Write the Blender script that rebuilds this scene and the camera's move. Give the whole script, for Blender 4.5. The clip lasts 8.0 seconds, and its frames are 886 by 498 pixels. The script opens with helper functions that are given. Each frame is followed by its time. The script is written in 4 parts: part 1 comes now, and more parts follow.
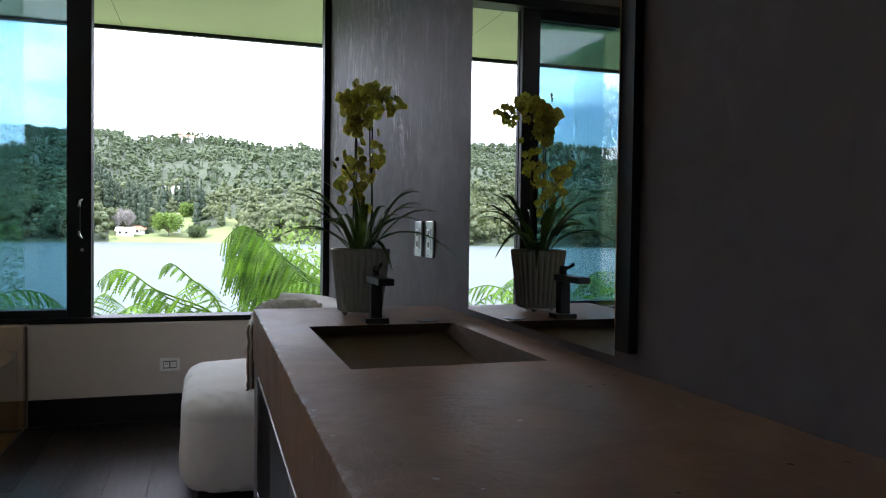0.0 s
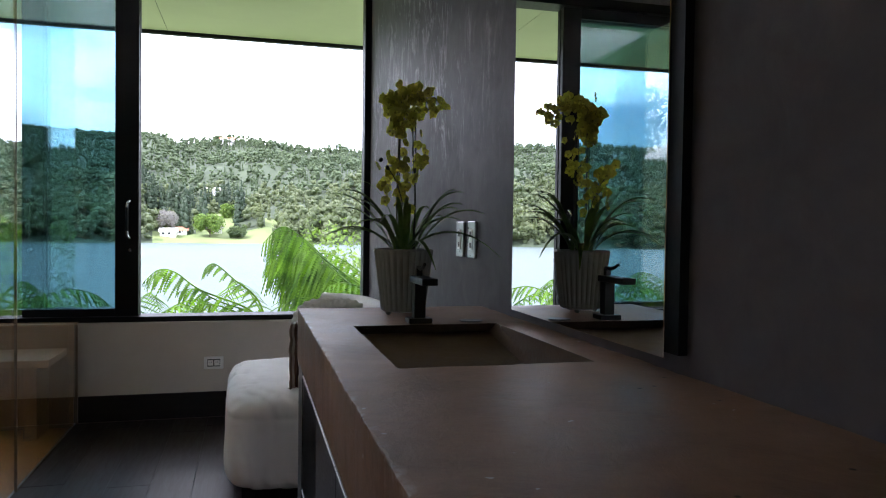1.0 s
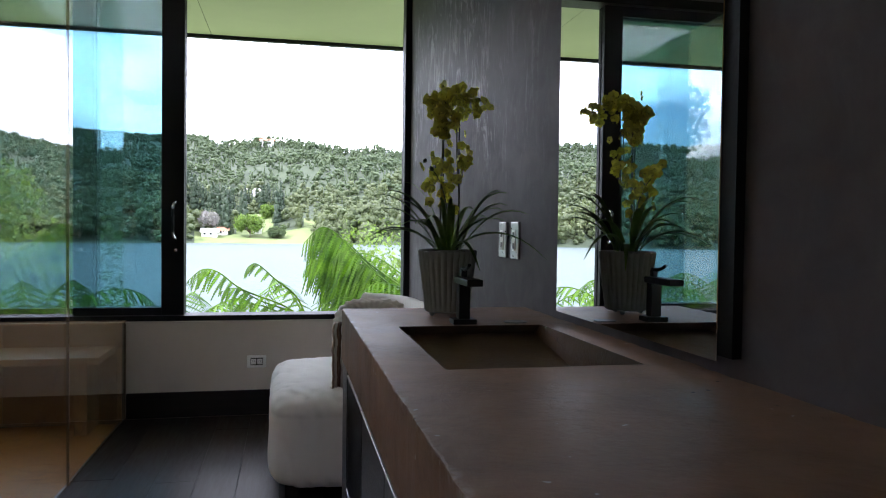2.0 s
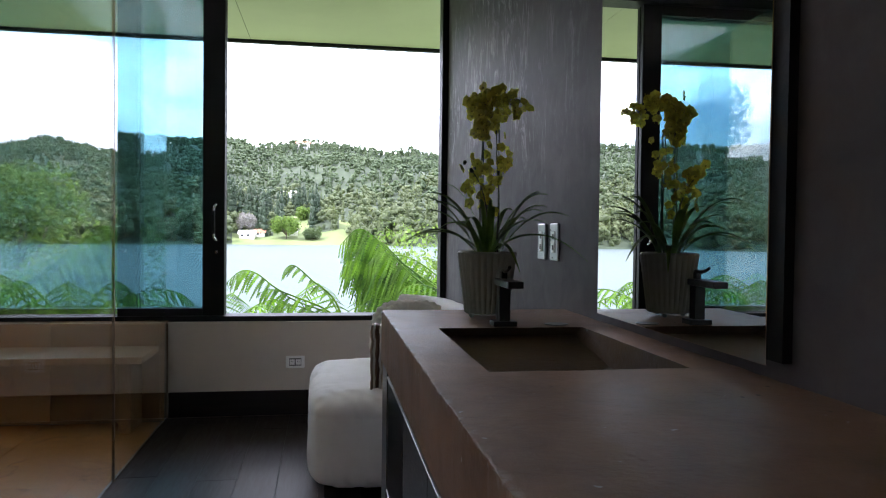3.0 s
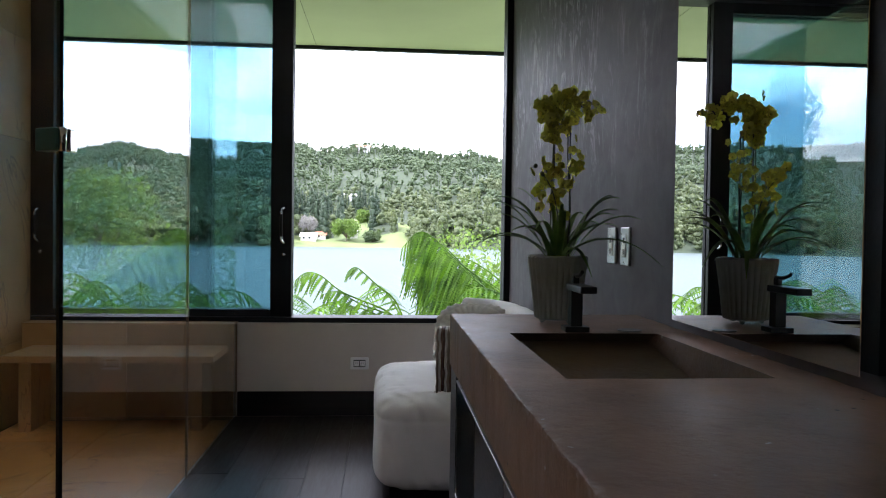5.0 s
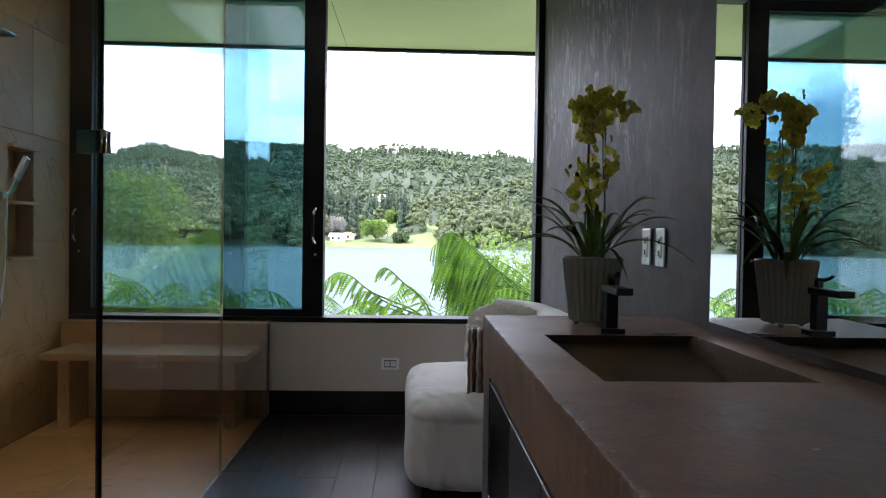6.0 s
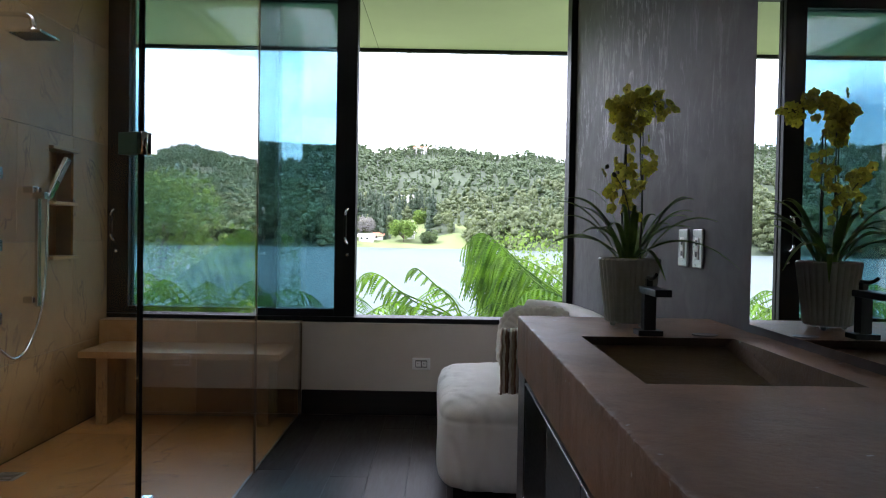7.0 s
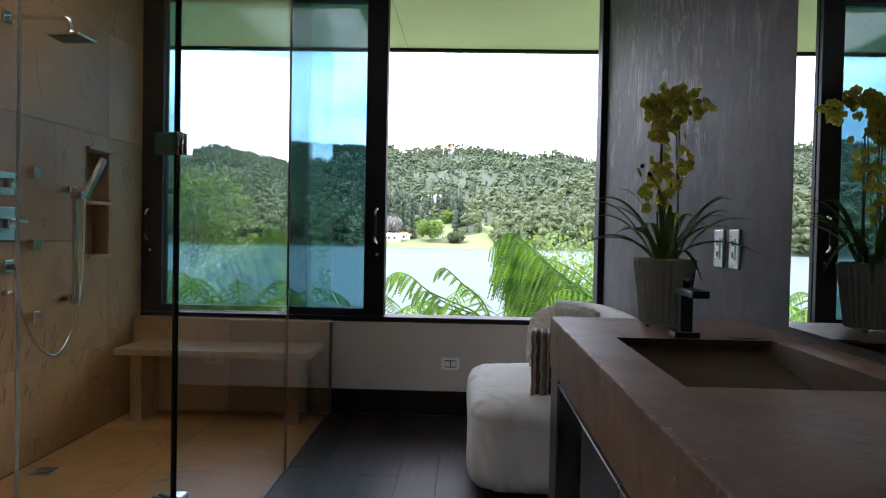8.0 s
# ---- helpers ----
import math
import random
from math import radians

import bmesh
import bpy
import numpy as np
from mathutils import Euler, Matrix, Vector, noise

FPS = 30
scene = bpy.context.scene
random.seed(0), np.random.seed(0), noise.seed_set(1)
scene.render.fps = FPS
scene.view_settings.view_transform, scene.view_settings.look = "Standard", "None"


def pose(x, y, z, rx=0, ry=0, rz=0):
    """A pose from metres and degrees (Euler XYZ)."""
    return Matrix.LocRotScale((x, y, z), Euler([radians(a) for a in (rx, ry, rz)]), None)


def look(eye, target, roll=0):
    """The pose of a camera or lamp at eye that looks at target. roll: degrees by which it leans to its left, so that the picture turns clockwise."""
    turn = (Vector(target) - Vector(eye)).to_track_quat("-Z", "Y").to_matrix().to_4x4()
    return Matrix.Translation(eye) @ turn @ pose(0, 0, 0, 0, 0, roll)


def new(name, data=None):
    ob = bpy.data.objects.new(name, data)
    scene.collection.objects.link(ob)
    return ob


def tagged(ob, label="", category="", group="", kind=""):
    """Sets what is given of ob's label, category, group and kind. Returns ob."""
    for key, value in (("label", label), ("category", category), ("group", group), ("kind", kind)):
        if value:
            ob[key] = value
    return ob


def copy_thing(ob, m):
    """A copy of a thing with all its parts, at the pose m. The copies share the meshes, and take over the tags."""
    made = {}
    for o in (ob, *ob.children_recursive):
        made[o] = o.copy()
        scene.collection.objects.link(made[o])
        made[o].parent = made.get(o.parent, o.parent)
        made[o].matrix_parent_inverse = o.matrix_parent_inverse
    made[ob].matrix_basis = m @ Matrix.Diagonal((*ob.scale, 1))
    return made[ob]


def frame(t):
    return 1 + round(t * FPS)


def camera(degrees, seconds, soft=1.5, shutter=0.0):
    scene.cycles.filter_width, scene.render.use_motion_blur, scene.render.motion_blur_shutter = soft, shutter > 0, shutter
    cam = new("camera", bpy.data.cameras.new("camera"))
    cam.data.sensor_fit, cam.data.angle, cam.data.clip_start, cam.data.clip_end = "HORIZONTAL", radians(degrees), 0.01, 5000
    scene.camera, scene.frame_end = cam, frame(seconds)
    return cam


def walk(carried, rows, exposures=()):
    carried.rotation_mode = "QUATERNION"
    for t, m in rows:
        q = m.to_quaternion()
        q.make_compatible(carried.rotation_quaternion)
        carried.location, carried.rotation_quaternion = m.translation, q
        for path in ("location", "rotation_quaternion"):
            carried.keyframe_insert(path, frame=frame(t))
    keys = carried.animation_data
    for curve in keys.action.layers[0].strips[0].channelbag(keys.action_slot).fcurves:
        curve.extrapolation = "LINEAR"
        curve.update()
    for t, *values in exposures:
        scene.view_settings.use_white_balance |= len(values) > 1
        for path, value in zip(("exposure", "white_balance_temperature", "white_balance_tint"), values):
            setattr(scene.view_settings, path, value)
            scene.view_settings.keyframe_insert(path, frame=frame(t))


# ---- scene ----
cam = camera(62.5, 8.0, soft=1.1)
EXPO = 1.9
PATH = [
    (0, (-0.725, 0.211, 1.182), (-0.117, 2.116, 1.129), 0.8),
    (0.5, (-0.735, 0.212, 1.182), (-0.175, 2.132, 1.129), 0.9),
    (1, (-0.742, 0.215, 1.18), (-0.231, 2.148, 1.128), 0.8),
    (1.5, (-0.752, 0.219, 1.181), (-0.29, 2.164, 1.128), 0.8),
    (3, (-0.776, 0.226, 1.182), (-0.456, 2.199, 1.132), 0.7),
    (3.5, (-0.784, 0.228, 1.182), (-0.504, 2.207, 1.134), 0.8),
    (4, (-0.792, 0.233, 1.182), (-0.552, 2.218, 1.136), 0.8),
    (4.5, (-0.801, 0.235, 1.184), (-0.6, 2.225, 1.139), 0.8),
    (6, (-0.823, 0.239, 1.185), (-0.739, 2.237, 1.141), 0.9),
    (6.5, (-0.834, 0.245, 1.186), (-0.787, 2.244, 1.142), 0.9),
    (7, (-0.844, 0.24, 1.185), (-0.837, 2.239, 1.141), 1.0),
    (7.5, (-0.854, 0.241, 1.184), (-0.884, 2.241, 1.138), 1.0),
    (8, (-0.86, 0.246, 1.185), (-0.927, 2.244, 1.139), 1.1),
]
walk(cam, [(t, look(eye, target, roll)) for t, eye, target, roll in PATH], [(0.0, EXPO, 6000, 20), (8.0, EXPO, 6000, 20)])

# ---- daylight ----
SUN_AZ, SUN_EL = radians(-108), radians(54)
world = bpy.data.worlds.new("sky")
scene.world = world
world.use_nodes = True
wt = world.node_tree
wt.nodes.clear()
w_out = wt.nodes.new("ShaderNodeOutputWorld")
w_bg = wt.nodes.new("ShaderNodeBackground")
w_sky = wt.nodes.new("ShaderNodeTexSky")
w_sky.sky_type = "NISHITA"
w_sky.sun_disc = False
w_sky.sun_elevation, w_sky.sun_rotation = SUN_EL, SUN_AZ
w_co = wt.nodes.new("ShaderNodeTexCoord")
w_map = wt.nodes.new("ShaderNodeMapping")
w_map.inputs["Scale"].default_value = (1.0, 1.0, 3.2)
w_noise = wt.nodes.new("ShaderNodeTexNoise")
w_noise.inputs["Scale"].default_value = 3.6
w_noise.inputs["Detail"].default_value = 7.0
w_noise.inputs["Roughness"].default_value = 0.55
w_ramp = wt.nodes.new("ShaderNodeValToRGB")
w_ramp.color_ramp.elements[0].position = 0.36
w_ramp.color_ramp.elements[1].position = 0.60
w_mix = wt.nodes.new("ShaderNodeMix")
w_mix.data_type = "RGBA"
w_mix.inputs[7].default_value = (16.2, 16.6, 17.0, 1)
wt.links.new(w_co.outputs["Generated"], w_map.inputs["Vector"])
wt.links.new(w_map.outputs["Vector"], w_noise.inputs["Vector"])
wt.links.new(w_noise.outputs["Fac"], w_ramp.inputs["Fac"])
wt.links.new(w_ramp.outputs["Color"], w_mix.inputs[0])
wt.links.new(w_sky.outputs["Color"], w_mix.inputs[6])
wt.links.new(w_mix.outputs[2], w_bg.inputs["Color"])
w_bg.inputs["Strength"].default_value = 0.13
wt.links.new(w_bg.outputs["Background"], w_out.inputs["Surface"])
sun = new("sun", bpy.data.lights.new("sun", "SUN"))
sun.data.energy, sun.data.angle, sun.data.color = 2.6, radians(4), (1.0, 0.95, 0.87)
sun_dir = Vector((math.sin(SUN_AZ) * math.cos(SUN_EL), math.cos(SUN_AZ) * math.cos(SUN_EL), math.sin(SUN_EL)))
sun.matrix_world = look(sun_dir * 50, (0, 0, 0))

# ---- materials ----
def material(name, rough=0.5, metal=0.0, spec=0.5):
    m = bpy.data.materials.new(name)
    m.use_nodes = True
    b = m.node_tree.nodes["Principled BSDF"]
    b.inputs["Roughness"].default_value = rough
    b.inputs["Metallic"].default_value = metal
    b.inputs["Specular IOR Level"].default_value = spec
    return m, m.node_tree, b


def coords(nt, scale=(1, 1, 1), turn=(0, 0, 0)):
    g = nt.nodes.new("ShaderNodeNewGeometry")
    mp = nt.nodes.new("ShaderNodeMapping")
    mp.inputs["Scale"].default_value = scale
    mp.inputs["Rotation"].default_value = turn
    nt.links.new(g.outputs["Position"], mp.inputs["Vector"])
    return mp.outputs["Vector"]


def noise_tex(nt, vec, scale, detail=4.0, rough=0.55, dist=0.0):
    n = nt.nodes.new("ShaderNodeTexNoise")
    n.inputs["Scale"].default_value = scale
    n.inputs["Detail"].default_value = detail
    n.inputs["Roughness"].default_value = rough
    n.inputs["Distortion"].default_value = dist
    nt.links.new(vec, n.inputs["Vector"])
    return n.outputs["Fac"]


def ramp(nt, fac, stops):
    r = nt.nodes.new("ShaderNodeValToRGB")
    els = r.color_ramp.elements
    while len(els) < len(stops):
        els.new(0.5)
    for e, (p, c) in zip(els, stops):
        e.position = p
        e.color = (*c, 1) if len(c) == 3 else c
    nt.links.new(fac, r.inputs["Fac"])
    return r.outputs["Color"]


def blend(nt, fac, a, b, mode="MIX"):
    x = nt.nodes.new("ShaderNodeMix")
    x.data_type = "RGBA"
    x.blend_type = mode
    for socket, value in ((x.inputs[0], fac), (x.inputs[6], a), (x.inputs[7], b)):
        if isinstance(value, (int, float)):
            socket.default_value = value
        elif isinstance(value, tuple):
            socket.default_value = (*value, 1)
        else:
            nt.links.new(value, socket)
    return x.outputs[2]


def bump(nt, b, height, strength=0.2, dist=0.01):
    n = nt.nodes.new("ShaderNodeBump")
    n.inputs["Strength"].default_value = strength
    n.inputs["Distance"].default_value = dist
    nt.links.new(height, n.inputs["Height"])
    nt.links.new(n.outputs["Normal"], b.inputs["Normal"])


def random_tint(nt, col, amount):
    oi = nt.nodes.new("ShaderNodeObjectInfo")
    v = ramp(nt, oi.outputs["Random"], [(0.0, (1 - amount,) * 3), (1.0, (1 + amount * 0.4,) * 3)])
    return blend(nt, 1.0, col, v, "MULTIPLY")


def speckled(name, dark, light, scale, rough=0.5, metal=0.0, spec=0.5, bump_scale=80.0, bump_strength=0.15, stretch=(1, 1, 1), tint=0.0, fine=0.25):
    """Two colours mixed at a large and a small scale, with fine relief."""
    m, nt, b = material(name, rough, metal, spec)
    v = coords(nt, stretch)
    big = noise_tex(nt, v, scale, 5.0)
    small = noise_tex(nt, v, scale * 9.0, 5.0)
    col = ramp(nt, big, [(0.32, dark), (0.68, light)])
    col = blend(nt, fine, col, ramp(nt, small, [(0.3, dark), (0.7, light)]))
    if tint:
        col = random_tint(nt, col, tint)
    nt.links.new(col, b.inputs["Base Color"])
    rr = nt.nodes.new("ShaderNodeMapRange")
    rr.inputs["To Min"].default_value = max(0.0, rough - 0.1)
    rr.inputs["To Max"].default_value = min(1.0, rough + 0.12)
    nt.links.new(small, rr.inputs["Value"])
    nt.links.new(rr.outputs["Result"], b.inputs["Roughness"])
    bump(nt, b, noise_tex(nt, v, bump_scale, 4.0), bump_strength, 0.004)
    return m


def polished_plaster():
    m, nt, b = material("polished_plaster", 0.55, 0.0, 0.05)
    v = coords(nt)
    cloud = noise_tex(nt, v, 1.6, 6.0, 0.6, 0.6)
    col = ramp(nt, cloud, [(0.3, (0.105, 0.097, 0.104)), (0.7, (0.16, 0.149, 0.158))])
    mottle = noise_tex(nt, v, 9.0, 6.0, 0.6, 0.8)
    col = blend(nt, 0.25, col, ramp(nt, mottle, [(0.3, (0.09, 0.085, 0.09)), (0.7, (0.20, 0.19, 0.195))]))
    # pale scratches left by the trowel: thin, steep, in loose bunches
    scratch = noise_tex(nt, coords(nt, (1, 2.4, 0.62), (radians(14), 0, 0)), 7.0, 10.0, 0.72, 1.1)
    swirl = noise_tex(nt, coords(nt, (1, 1.5, 0.7), (radians(-22), 0, 0)), 5.0, 9.0, 0.7, 2.2)
    band = noise_tex(nt, coords(nt, (1, 1.0, 0.7)), 1.9, 2.0)
    lines = blend(nt, 1.0, ramp(nt, scratch, [(0.53, (0, 0, 0)), (0.63, (1, 1, 1))]), ramp(nt, swirl, [(0.55, (0, 0, 0)), (0.64, (0.9, 0.9, 0.9))]), "ADD")
    mask = blend(nt, 1.0, lines, ramp(nt, band, [(0.40, (0, 0, 0)), (0.55, (1, 1, 1))]), "MULTIPLY")
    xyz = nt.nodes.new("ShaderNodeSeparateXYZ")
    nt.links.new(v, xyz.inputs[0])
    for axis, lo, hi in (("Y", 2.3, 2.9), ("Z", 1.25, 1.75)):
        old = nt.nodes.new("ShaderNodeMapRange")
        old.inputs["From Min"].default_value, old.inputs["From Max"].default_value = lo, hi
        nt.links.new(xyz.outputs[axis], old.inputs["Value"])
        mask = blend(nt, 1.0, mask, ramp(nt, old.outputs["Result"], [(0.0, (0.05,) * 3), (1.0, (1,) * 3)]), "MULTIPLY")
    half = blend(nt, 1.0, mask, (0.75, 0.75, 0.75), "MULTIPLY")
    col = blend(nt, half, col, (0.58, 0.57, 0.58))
    nt.links.new(col, b.inputs["Base Color"])
    nt.links.new(ramp(nt, mottle, [(0.3, (0.62,) * 3), (0.7, (0.48,) * 3)]), b.inputs["Roughness"])
    bump(nt, b, swirl, 0.10, 0.01)
    return m


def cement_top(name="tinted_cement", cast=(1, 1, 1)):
    m, nt, b = material(name, 0.5, 0.0, 0.2)
    v = coords(nt)
    big = noise_tex(nt, v, 2.3, 6.0, 0.6, 0.4)
    mid = noise_tex(nt, v, 14.0, 6.0, 0.65)
    col = ramp(nt, big, [(0.3, (0.185, 0.104, 0.067)), (0.55, (0.285, 0.170, 0.114)), (0.75, (0.37, 0.238, 0.168))])
    col = blend(nt, 0.3, col, ramp(nt, mid, [(0.3, (0.15, 0.094, 0.064)), (0.7, (0.42, 0.30, 0.225))]))
    vo = nt.nodes.new("ShaderNodeTexVoronoi")
    vo.inputs["Scale"].default_value = 17.0
    vo.inputs["Randomness"].default_value = 1.0
    nt.links.new(v, vo.inputs["Vector"])
    pits = ramp(nt, vo.outputs["Distance"], [(0.05, (1, 1, 1)), (0.08, (0, 0, 0))])
    rare = ramp(nt, noise_tex(nt, v, 5.0, 1.0), [(0.52, (0, 0, 0)), (0.56, (1, 1, 1))])
    pit = blend(nt, 1.0, pits, rare, "MULTIPLY")
    col = blend(nt, pit, col, (0.03, 0.022, 0.018))
    chips = ramp(nt, noise_tex(nt, v, 48.0, 2.0, 0.5), [(0.745, (0, 0, 0)), (0.76, (1, 1, 1))])
    col = blend(nt, chips, col, (0.5, 0.46, 0.42))
    geo = nt.nodes.new("ShaderNodeNewGeometry")
    worn = ramp(nt, geo.outputs["Pointiness"], [(0.58, (0, 0, 0)), (0.70, (0.6, 0.6, 0.6))])
    rub = ramp(nt, noise_tex(nt, v, 35.0, 5.0, 0.7), [(0.45, (0, 0, 0)), (0.6, (0.8, 0.8, 0.8))])
    col = blend(nt, blend(nt, 1.0, worn, rub, "MULTIPLY"), col, (0.55, 0.48, 0.42))
    stain = noise_tex(nt, v, 5.5, 8.0, 0.68, 0.4)
    col = blend(nt, 1.0, col, ramp(nt, stain, [(0.34, (0.76, 0.76, 0.75)), (0.5, (1, 1, 1)), (0.68, (1.16, 1.16, 1.15))]), "MULTIPLY")
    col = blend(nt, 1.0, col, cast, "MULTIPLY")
    nt.links.new(col, b.inputs["Base Color"])
    nt.links.new(blend(nt, 0.5, ramp(nt, mid, [(0.3, (0.34,) * 3), (0.7, (0.60,) * 3)]), ramp(nt, big, [(0.35, (0.36,) * 3), (0.65, (0.62,) * 3)])), b.inputs["Roughness"])
    bump(nt, b, blend(nt, 0.45, noise_tex(nt, v, 22.0, 8.0, 0.68), noise_tex(nt, v, 75.0, 5.0, 0.7)), 0.6, 0.007)
    return m


def sandstone(name, tint=0.25, cast=(1, 1, 1)):
    m, nt, b = material(name, 0.5, 0.0, 0.35)
    v = coords(nt)
    warp = noise_tex(nt, v, 0.9, 5.0, 0.55, 1.8)
    cloud = noise_tex(nt, v, 3.1, 6.0, 0.6, 0.7)
    fine = noise_tex(nt, v, 26.0, 6.0, 0.7)
    col = ramp(nt, warp, [(0.3, (0.34, 0.165, 0.055)), (0.46, (0.45, 0.245, 0.085)), (0.56, (0.37, 0.20, 0.072)), (0.72, (0.50, 0.31, 0.13))])
    col = blend(nt, 0.35, col, ramp(nt, cloud, [(0.3, (0.30, 0.15, 0.055)), (0.7, (0.52, 0.32, 0.14))]))
    # a few long flowing iron veins, broken off by the clouds
    vein = noise_tex(nt, coords(nt, (1.0, 1.0, 0.6)), 1.15, 4.0, 0.5, 2.4)
    lines = ramp(nt, vein, [(0.488, (0, 0, 0)), (0.5, (1, 1, 1)), (0.508, (0, 0, 0))])
    lines = blend(nt, 1.0, lines, ramp(nt, cloud, [(0.42, (0, 0, 0)), (0.58, (1, 1, 1))]), "MULTIPLY")
    col = blend(nt, lines, col, (0.17, 0.08, 0.035))
    col = blend(nt, 0.16, col, ramp(nt, fine, [(0.3, (0.2, 0.11, 0.05)), (0.7, (0.48, 0.33, 0.17))]))
    col = blend(nt, 1.0, col, cast, "MULTIPLY")
    col = random_tint(nt, col, tint)
    nt.links.new(col, b.inputs["Base Color"])
    nt.links.new(ramp(nt, fine, [(0.3, (0.32,) * 3), (0.7, (0.55,) * 3)]), b.inputs["Roughness"])
    bump(nt, b, cloud, 0.15, 0.006)
    return m


def dark_wood(name, tint=0.4):
    m, nt, b = material(name, 0.34, 0.0, 0.22)
    v = coords(nt, (9.0, 0.9, 9.0))
    grain = noise_tex(nt, v, 6.0, 8.0, 0.65, 0.8)
    wide = noise_tex(nt, coords(nt, (3.0, 0.5, 3.0)), 3.0, 4.0)
    col = ramp(nt, grain, [(0.3, (0.014, 0.009, 0.008)), (0.7, (0.050, 0.032, 0.027))])
    col = blend(nt, 0.4, col, ramp(nt, wide, [(0.3, (0.016, 0.010, 0.009)), (0.7, (0.042, 0.027, 0.023))]))
    col = random_tint(nt, col, tint)
    nt.links.new(col, b.inputs["Base Color"])
    nt.links.new(ramp(nt, grain, [(0.3, (0.30,) * 3), (0.7, (0.46,) * 3)]), b.inputs["Roughness"])
    bump(nt, b, grain, 0.035, 0.002)
    return m


def woven(name, dark, light, scale=420.0, rough=0.9):
    m, nt, b = material(name, rough, 0.0, 0.2)
    b.inputs["Sheen Weight"].default_value = 0.15
    v = coords(nt)
    col = ramp(nt, noise_tex(nt, v, 5.0, 5.0), [(0.3, dark), (0.7, light)])
    nt.links.new(col, b.inputs["Base Color"])
    threads = noise_tex(nt, v, scale, 2.0)
    wrinkle = noise_tex(nt, coords(nt, (1.0, 1.0, 0.5)), 9.0, 4.0, 0.5, 0.6)
    h = blend(nt, 0.8, threads, wrinkle)
    bump(nt, b, h, 0.25, 0.012)
    return m


def pane_glass(name, tint):
    """A thin pane: tinted see-through, with mirror gloss by Fresnel."""
    m = bpy.data.materials.new(name)
    m.use_nodes = True
    nt = m.node_tree
    nt.nodes.clear()
    o = nt.nodes.new("ShaderNodeOutputMaterial")
    mix = nt.nodes.new("ShaderNodeMixShader")
    lw = nt.nodes.new("ShaderNodeLayerWeight")
    lw.inputs["Blend"].default_value = 0.5
    pw = nt.nodes.new("ShaderNodeMath")
    pw.operation = "POWER"
    pw.inputs[1].default_value = 5.0
    nt.links.new(lw.outputs["Facing"], pw.inputs[0])
    fr = nt.nodes.new("ShaderNodeMath")
    fr.operation = "MULTIPLY_ADD"
    fr.inputs[1].default_value, fr.inputs[2].default_value = 0.96, 0.04
    nt.links.new(pw.outputs[0], fr.inputs[0])
    tr = nt.nodes.new("ShaderNodeBsdfTransparent")
    tr.inputs["Color"].default_value = (*tint, 1)
    gl = nt.nodes.new("ShaderNodeBsdfGlossy")
    gl.inputs["Roughness"].default_value = 0.0
    gl.inputs["Color"].default_value = (0.95, 0.97, 0.97, 1)
    nt.links.new(fr.outputs[0], mix.inputs["Fac"])
    nt.links.new(tr.outputs["BSDF"], mix.inputs[1])
    nt.links.new(gl.outputs["BSDF"], mix.inputs[2])
    nt.links.new(mix.outputs["Shader"], o.inputs["Surface"])
    return m


def foliage(name, dark, light, scale, through_light=0.35, small=None, rough=0.6):
    m, nt, b = material(name, rough, 0.0, 0.3)
    v = coords(nt)
    col = ramp(nt, noise_tex(nt, v, scale, 3.0), [(0.32, dark), (0.68, light)])
    isl = nt.nodes.new("ShaderNodeNewGeometry")
    tint = ramp(nt, isl.outputs["Random Per Island"], [(0.0, (1 - (small or 0.38),) * 3), (1.0, (1 + (small or 0.38) * 0.6,) * 3)])
    col = blend(nt, 1.0, col, tint, "MULTIPLY")
    nt.links.new(col, b.inputs["Base Color"])
    if through_light:
        t = nt.nodes.new("ShaderNodeBsdfTranslucent")
        nt.links.new(blend(nt, 1.0, col, (1.5, 1.6, 0.7), "MULTIPLY"), t.inputs["Color"])
        mx = nt.nodes.new("ShaderNodeMixShader")
        mx.inputs["Fac"].default_value = through_light
        nt.links.new(b.outputs["BSDF"], mx.inputs[1])
        nt.links.new(t.outputs["BSDF"], mx.inputs[2])
        nt.links.new(mx.outputs["Shader"], nt.nodes["Material Output"].inputs["Surface"])
    return m


def lake_water():
    m, nt, b = material("lake_water", 0.5, 0.0, 0.06)
    v = coords(nt, (1.0, 0.35, 1.0))
    col = ramp(nt, noise_tex(nt, v, 0.01, 4.0), [(0.3, (0.070, 0.095, 0.092)), (0.7, (0.092, 0.118, 0.112))])
    nt.links.new(col, b.inputs["Base Color"])
    bump(nt, b, noise_tex(nt, v, 0.9, 4.0, 0.6), 0.5, 0.5)
    return m


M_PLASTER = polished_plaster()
M_CEMENT = cement_top()
# the counter cement again, multiplied darker and slightly greener for the basin
M_BASIN = cement_top("dark_basin_cement", (0.46, 0.50, 0.41))
M_STONE = sandstone("sandstone_tile", 0.34)
M_STONE_FLOOR = sandstone("orange_sandstone", 0.35, (1.5, 1.3, 1.0))
M_GROUT = speckled("grout", (0.12, 0.08, 0.05), (0.2, 0.14, 0.09), 6.0, 0.8)
M_WOOD = dark_wood("dark_wood_plank")
M_BASE = speckled("dark_baseboard", (0.009, 0.007, 0.006), (0.017, 0.012, 0.010), 3.0, 0.5, 0.0, 0.25, stretch=(1, 1, 8))
M_BEIGE = speckled("beige_plaster", (0.54, 0.48, 0.42), (0.62, 0.56, 0.49), 1.3, 0.7, bump_scale=60.0, bump_strength=0.12)
M_CEIL = speckled("ceiling_paint", (0.62, 0.61, 0.58), (0.70, 0.69, 0.66), 1.2, 0.8)
